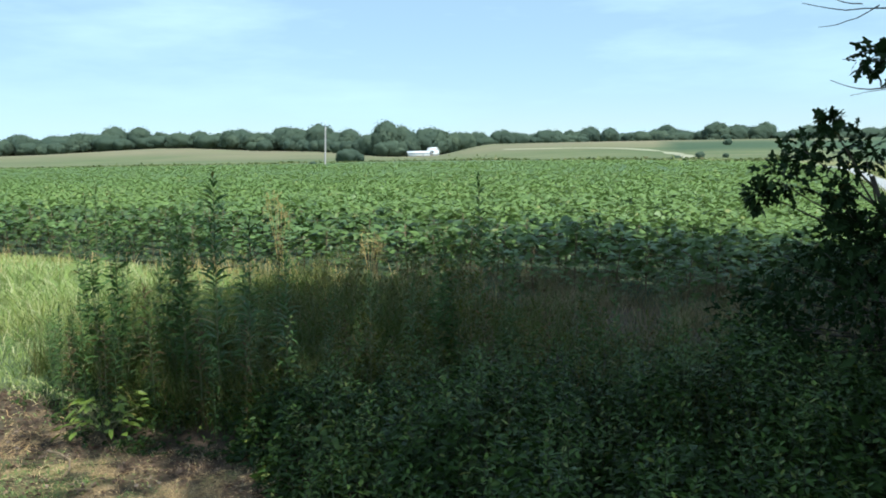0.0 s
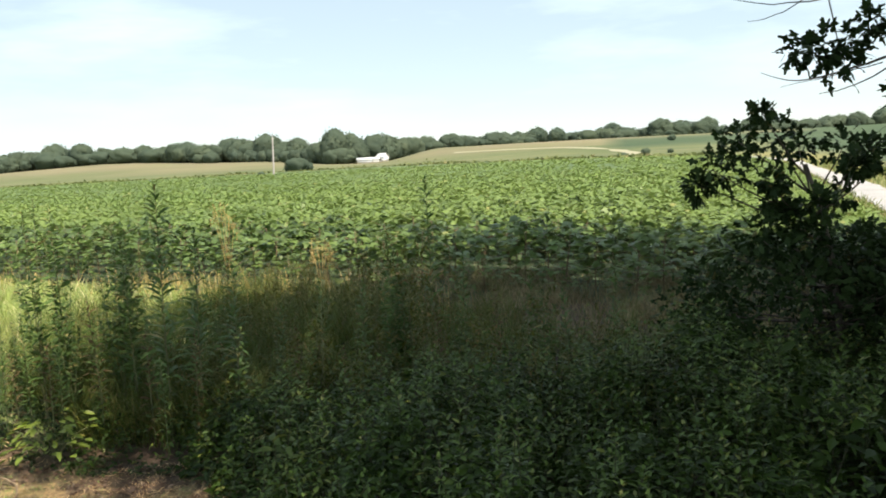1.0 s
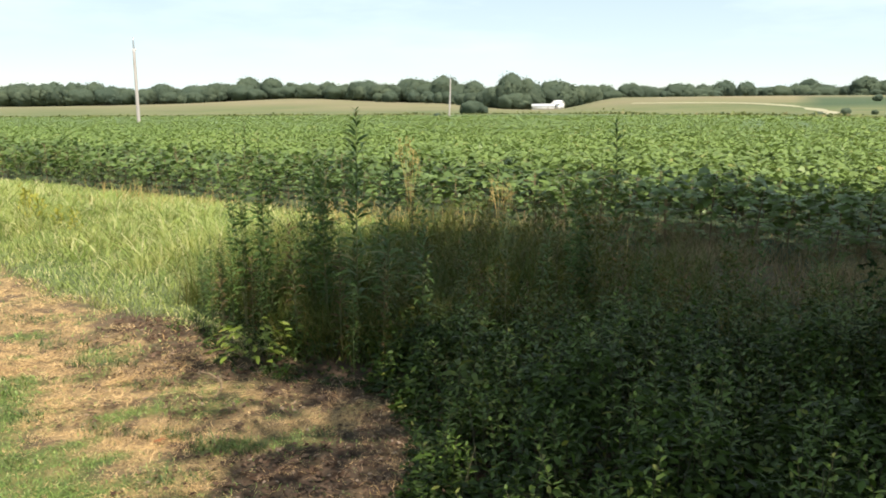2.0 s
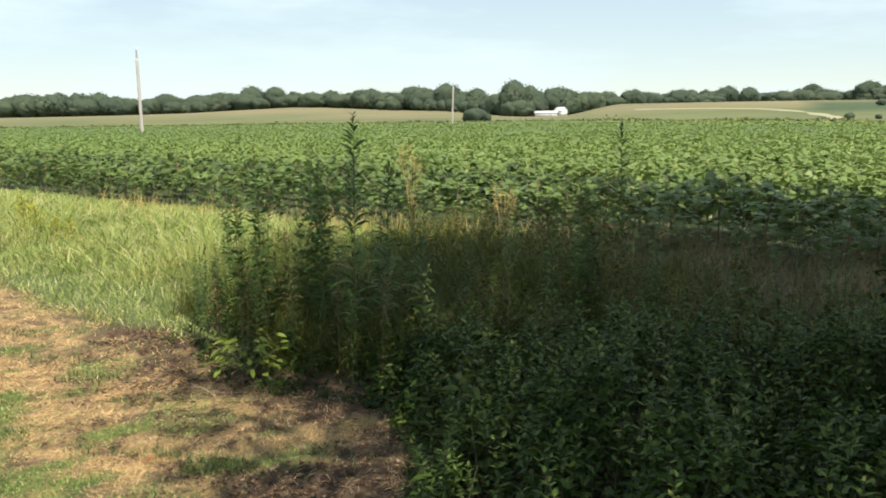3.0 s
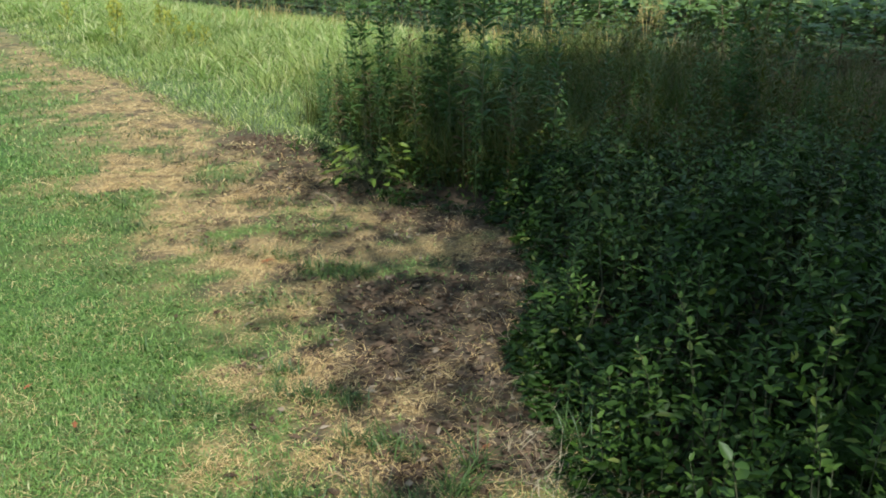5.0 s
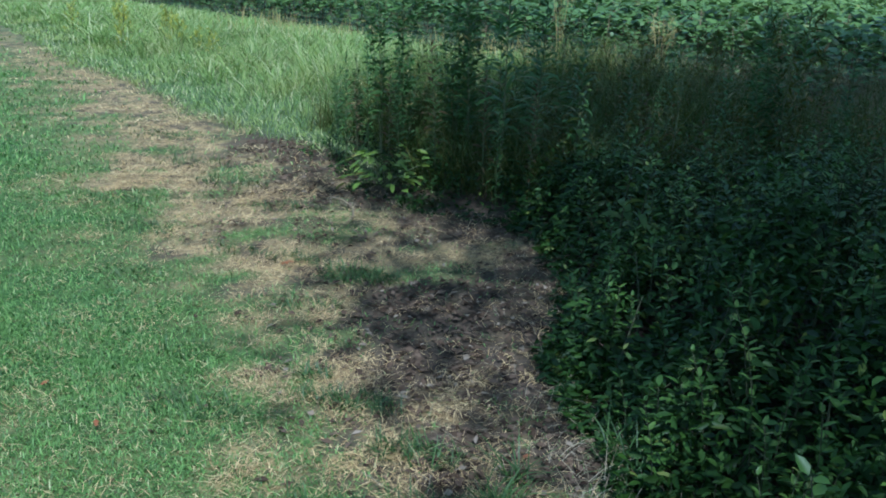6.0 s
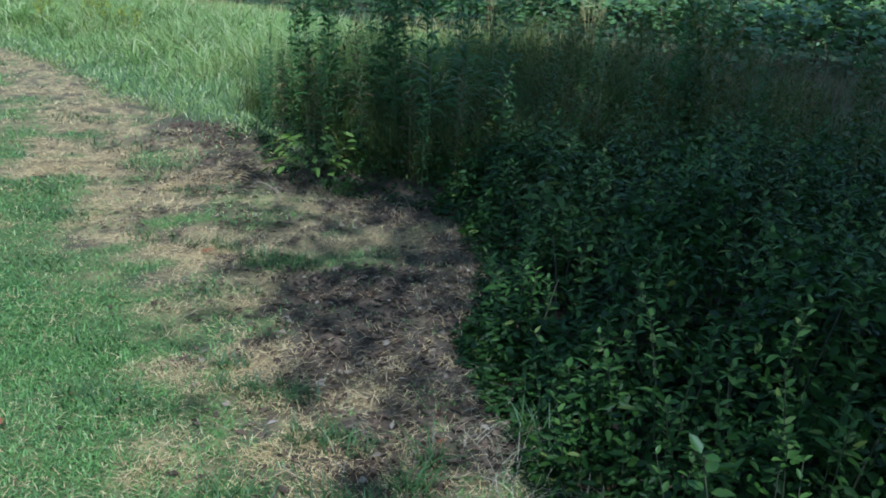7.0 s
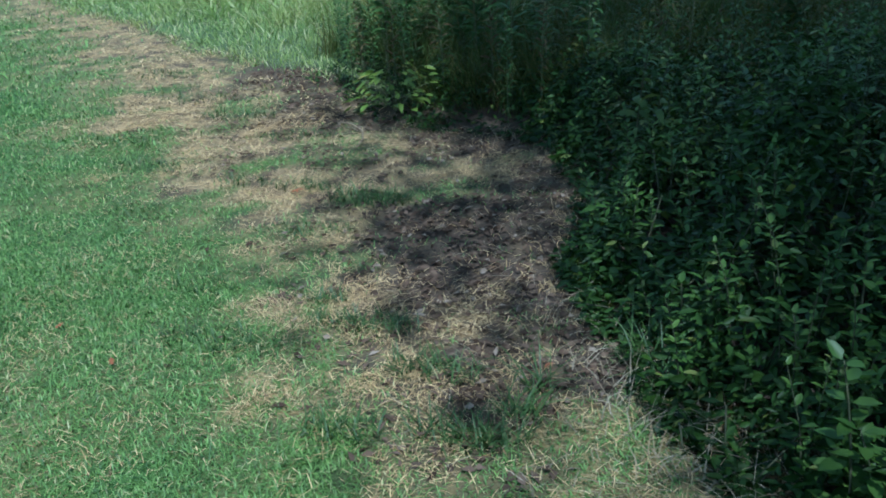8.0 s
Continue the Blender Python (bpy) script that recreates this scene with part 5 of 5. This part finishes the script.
    part("trunk", graft(wood[0], wood[1:]), BARK, base)
    part("crown", join(crown), OAK_SHADED, base)
    tagged(base, "spreading oak tree, unseen crown shaped to shade weeds and lawn edge", "tree")


def oak_sapling():
    rng = np.random.default_rng(62)
    base = new("oak_sapling")
    foot = np.array([3.3, 4.85, 0.0])
    wood, tufts, rad = [], [], []
    while len(tufts) < 95:
        d = rng.uniform(-1, 1, 3)
        if np.linalg.norm(d) < 1:
            tufts.append(np.array([3.45, 4.85, 0.5]) + d * (1.3, 0.7, 0.55))
            rad.append(0.24)
    for x, z, r in ((2.42, 1.54, .2), (2.3, 1.5, .14), (2.24, 1.4, .09), (2.5, 1.66, .13), (2.78, 1.66, .17), (2.9, 1.62, .14), (3.1, 1.6, .13), (3.25, 1.58, .1), (3.42, 1.5, .11), (3.2, 1.48, .07), (2.74, 1.28, .1), (2.86, 1.18, .12), (2.3, 0.62, .18), (2.3, 0.8, .16), (2.45, 0.55, .2), (2.6, 1.05, .2), (2.45, 0.95, .2), (2.8, 1.0, .2), (2.95, 0.98, .15), (2.6, 1.82, .05), (2.66, 1.4, .08), (2.72, 1.08, .13), (2.72, 1.22, .1), (2.95, 1.25, .1), (3.05, 0.95, .16), (3.3, 1.0, .15), (3.5, 0.9, .2), (3.15, 1.3, .1)):
        tufts.append(np.array([x, 4.6 + rng.uniform(-0.1, 0.1), z]))
        rad.append(r)
    top = foot + (-0.35, -0.15, 1.5)
    wood.append(limb(foot - (0, 0, 0.05), top, 0.03, 0.012, rng, 0, 7, 7))
    for p in tufts:
        f = min(max(p[2] / 1.9, 0.05), 0.95)
        wood.append(limb(foot * (1 - f) + top * f, p, 0.009, 0.003, rng, 0.03, 4, 5))
    part("trunk", graft(wood[0], wood[1:]), BARK, base)
    part("crown", clusters(rng, np.array(tufts), np.array(rad) * 0.92, 70, 0.072), OAK_SHADED, base)
    tagged(base, "leafy oak sapling, shade of the oak put into its dark leaves", "tree")


oak_tree()
oak_sapling()

# ---- far off: poles, buildings, woods ----
def utility_pole(x, y, tall, lean):
    base = new("utility_pole")
    base.matrix_basis = pose(x, y, float(height(x, y)), 0, lean, 0)
    part("pole", tube([(0, 0, -0.3), (0, 0, tall * 0.5), (0, 0, tall - 1.5), (0, 0, tall - 1.2)], [0.19, 0.165, 0.14, 0.13], 12), POLE_WOOD, base)
    part("pole_top", tube([(0, 0, tall - 1.2), (0, 0, tall - 0.4), (0, 0, tall)], [0.1, 0.08, 0.06], 10), STEEL, base, "grey metal pole-top bracket")
    part("insulator", tube([(0.1, 0, tall - 1.45), (0.22, 0, tall - 1.4), (0.24, 0, tall - 1.2)], [0.03, 0.05, 0.06], 8), WHITE, base)
    return tagged(base, "weathered wooden utility pole standing in the crop", "utility pole", "utility poles")


utility_pole(-47.3, 84.0, 9.7, -0.4)
utility_pole(-26.6, 170.0, 9.4, 2.2)


def gable_house(name, x, y, wide, deep, eaves, ridge, turn, label, panes):
    base = new(name)
    base.matrix_basis = pose(x, y, float(height(x, y)) - 0.1, 0, 0, turn)
    part("wall", box(-wide / 2, wide / 2, -deep / 2, deep / 2, 0, eaves), WHITE, base)
    gables = np.array([(sx * wide / 2, sy * deep / 2, eaves) for sx in (-1, 1) for sy in (-1, 1)] + [(-wide / 2, 0, ridge), (wide / 2, 0, ridge)])
    part("gable", (gables, np.array([(0, 1, 4), (2, 5, 3)])), WHITE, base)
    o = 0.35
    for sy in (-1, 1):
        a = np.array([(-wide / 2 - o, sy * (deep / 2 + o), eaves - 0.1), (wide / 2 + o, sy * (deep / 2 + o), eaves - 0.1), (wide / 2 + o, 0, ridge + 0.06), (-wide / 2 - o, 0, ridge + 0.06)])
        v = np.concatenate([a, a + (0, 0, 0.12)])
        q = [(0, 1, 2, 3), (7, 6, 5, 4), (0, 4, 5, 1), (1, 5, 6, 2), (2, 6, 7, 3), (3, 7, 4, 0)]
        part("roof", (v, np.array([t for i, j, k, l in q for t in ((i, j, k), (i, k, l))])), WHITE_ROOF, base)
    for k in range(panes):
        cx = -wide / 2 + wide * (k + 0.5) / panes
        w = part("window", box(cx - 0.55, cx + 0.55, -deep / 2 - 0.06, -deep / 2 - 0.003, 1.0, 2.1), WHITE, base)
        part("pane", box(cx - 0.45, cx + 0.45, -deep / 2 - 0.075, -deep / 2 - 0.062, 1.1, 2.0), DARK_PANE, w)
    part("door", box(wide * 0.18, wide * 0.18 + 0.95, -deep / 2 - 0.07, -deep / 2 - 0.003, 0.1, 2.15), WHITE_ROOF, base)
    return tagged(base, label, "building")


gable_house("white_barn", -18.5, 420, 11.0, 6, 1.9, 2.7, 4, "long low white farm building beside dark trees", 0)
gable_house("farmhouse", -12.0, 452, 4.6, 6, 3.0, 4.6, -25, "small white house half hidden by trees", 1)


def far_tree(seed, tall, wide):
    """A broad crown that comes down close to the ground: a few uneven masses, clothed in small sprays of leaves."""
    rng = np.random.default_rng(seed)
    base = new("tree")
    wood = [limb((0, 0, -0.3), (0, 0, tall * 0.6), tall * 0.022, tall * 0.01, rng, 0, 7, 5)]
    masses = [((0, 0, tall * 0.44), (wide * 0.42, wide * 0.42, tall * 0.45))]
    for k in range(3):
        a, r = rng.uniform(0, 6.28), wide * rng.uniform(0.18, 0.32)
        z = tall * rng.uniform(0.25, 0.55)
        masses.append(((r * np.cos(a), r * np.sin(a), z), (wide * rng.uniform(0.22, 0.3), wide * rng.uniform(0.22, 0.3), min(z, tall * rng.uniform(0.25, 0.36)))))
        wood.append(limb((0, 0, tall * 0.3), masses[-1][0], tall * 0.008, tall * 0.003, rng, 0, 4, 3))
    geo = []
    n, m = 18, 11
    th, ph = np.meshgrid(np.linspace(0, 2 * np.pi, n, endpoint=False), np.linspace(0.06, np.pi - 0.06, m))
    way = np.stack([np.sin(ph) ** 0.8 * np.cos(th), np.sin(ph) ** 0.8 * np.sin(th), np.sign(np.cos(ph)) * np.abs(np.cos(ph)) ** 0.85], -1).reshape(-1, 3)
    q = [(i * n + k, i * n + (k + 1) % n, (i + 1) * n + (k + 1) % n, (i + 1) * n + k) for i in range(m - 1) for k in range(n)]
    skin = np.array([t for i, j, k, l in q for t in ((i, k, j), (i, l, k))])
    for k, (c, r) in enumerate(masses):
        def bulge(d, k=k):
            return 1 + 0.16 * ripple(d[:, 0] * 2 + d[:, 2], d[:, 1] * 2 - d[:, 2] * 1.5, 1.7, seed + k) + 0.12 * ripple(d[:, 0] * 2 - d[:, 2] * 1.6, d[:, 1] * 2 + d[:, 2], 3.9, seed + 3 * k)
        geo.append((np.array(c) + way * np.array(r) * (0.9 * bulge(way) + rng.uniform(-0.06, 0.06, len(way)))[:, None], skin))
        count = 300 if k == 0 else 130
        d = unit(rng.normal(0, 1, (count, 3)) + (0, 0, 0.2))
        pos = np.array(c) + d * np.array(r) * (bulge(d) * rng.uniform(0.85, 1.1, count))[:, None]
        s = tall * 0.055 * rng.uniform(0.5, 1.4, count)
        geo.append(leaves(CLUMP, pos, np.cross(d, rng.normal(0, 1, d.shape)), d + rng.normal(0, 0.5, d.shape), s, s))
    part("trunk", graft(wood[0], wood[1:]), BARK, base)
    crown = part("crown", join(geo), HAZED_WOODS, base)
    crown.data.polygons.foreach_set("use_smooth", np.ones(len(crown.data.polygons), bool))
    return base


def woods():
    rng = np.random.default_rng(71)
    kinds = [far_tree(300 + k, (16, 14, 18, 13, 15, 12)[k], (17, 16, 16, 17, 14, 18)[k]) for k in range(6)]
    used = set()

    def put(x, y, k, s, label, group):
        m = pose(x, y, float(height(x, y)) - 0.6 * s, 0, 0, rng.uniform(0, 360))
        if k in used:
            ob = copy_thing(kinds[k], m)
        else:
            used.add(k)
            ob = kinds[k]
            ob.matrix_basis = m
        wide = 1.3 if group == "far woods" else 1.0
        ob.scale = (s * wide * rng.uniform(0.9, 1.25), s * wide * rng.uniform(0.9, 1.25), s * rng.uniform(0.9, 1.1))
        tagged(ob, label, "tree", group)
    far = "broad-crowned woodland tree on the far edge of the fields"
    for x in np.arange(-640, -52, 8.6):
        for row in range(2):
            y = 575 + 22 * row + rng.uniform(-10, 10) + 20 * math.sin(x * 0.02)
            put(x + rng.uniform(-3, 3), y + (90 if x < -455 else 0), int(rng.integers(6)), (rng.uniform(0.95, 1.25) + 0.08 * math.sin(x * 0.045)) * (1 - 0.25 * math.exp(-((x / y + 0.35) / 0.1) ** 2)), far, "far woods")
    for x in np.arange(8, 480, 8.6):
        for row in range(2):
            put(x + rng.uniform(-3, 3), 615 + 20 * row + rng.uniform(-8, 8), int(rng.integers(6)), rng.uniform(0.66, 0.95), far, "far woods")
    put(190, 610, 2, 1.1, far, "far woods")
    near = "tall dark tree beside the white farm building"
    for x, y, k, s in ((-36, 440, 2, 1.15), (-30, 452, 0, 1.2), (-25, 446, 4, 1.0), (-41, 452, 5, 1.15), (-47, 460, 0, 1.0), (-54, 468, 4, 0.95), (-61, 475, 1, 0.95), (-69, 485, 3, 0.95), (-78, 500, 0, 0.85), (-88, 515, 4, 0.85),
                       (-14, 468, 0, 1.2), (-8, 474, 2, 1.0), (-2, 482, 4, 1.0), (-19, 474, 3, 1.15), (4, 500, 1, 0.95), (-32, 425, 3, 0.8), (-37, 424, 5, 0.75), (-97, 530, 1, 0.9), (-108, 545, 3, 0.9)):
        put(x, y, k, s * (0.7 if x < -50 else 0.95), near, "farmstead trees")
    bush = "rounded dark bush at the edge of the crop"
    for x, y, k, s in ((-38.5, 300, 5, 0.5), (-41, 303, 3, 0.4), (-35, 302, 1, 0.28), (-262, 540, 5, 0.75), (-272, 545, 1, 0.7), (-120, 520, 5, 0.6), (-128, 522, 3, 0.55), (108, 330, 1, 0.22), (62, 210, 3, 0.16), (130, 400, 5, 0.25), (-36, 210, 3, 0.13), (52, 195, 5, 0.14), (20, 200, 5, 0.1), (33, 205, 3, 0.11), (70, 215, 1, 0.1)):
        put(x, y, k, s, bush, "field bushes")


woods()


def field_margin():
    """Rough growth where the crop ends and the far fields begin."""
    rng = np.random.default_rng(81)
    a = rng.uniform(-0.95, 0.4, 26000)
    end = 262 - 480 * np.clip(a, 0, 0.36)
    y = (end + rng.exponential(9, len(a)) + 6 * np.sin(a * 40)) / (1 - 0.05 * np.minimum(a, 0))
    x = a * y
    lump = np.maximum(ripple(x, y, 0.11, 2.0) + 0.4 * ripple(x, y, 0.5, 5.0), -0.3) + 0.35
    z = height(x, y) + rng.uniform(0, 1, len(x)) * (0.25 + 0.6 * lump)
    d = rng.normal(0, 1, (len(x), 3))
    s = rng.uniform(0.5, 1.1, len(x))
    ob = part("rough_margin", leaves(CLUMP, np.stack([x, y, z], 1), d * (1, 1, 0.5), rng.normal(0, 0.6, d.shape) + (0, -0.3, 1), s, s), MARGIN)
    tagged(ob, "rough weeds and low scrub along the end of the crop", "scrub", kind="stuff")


field_margin()
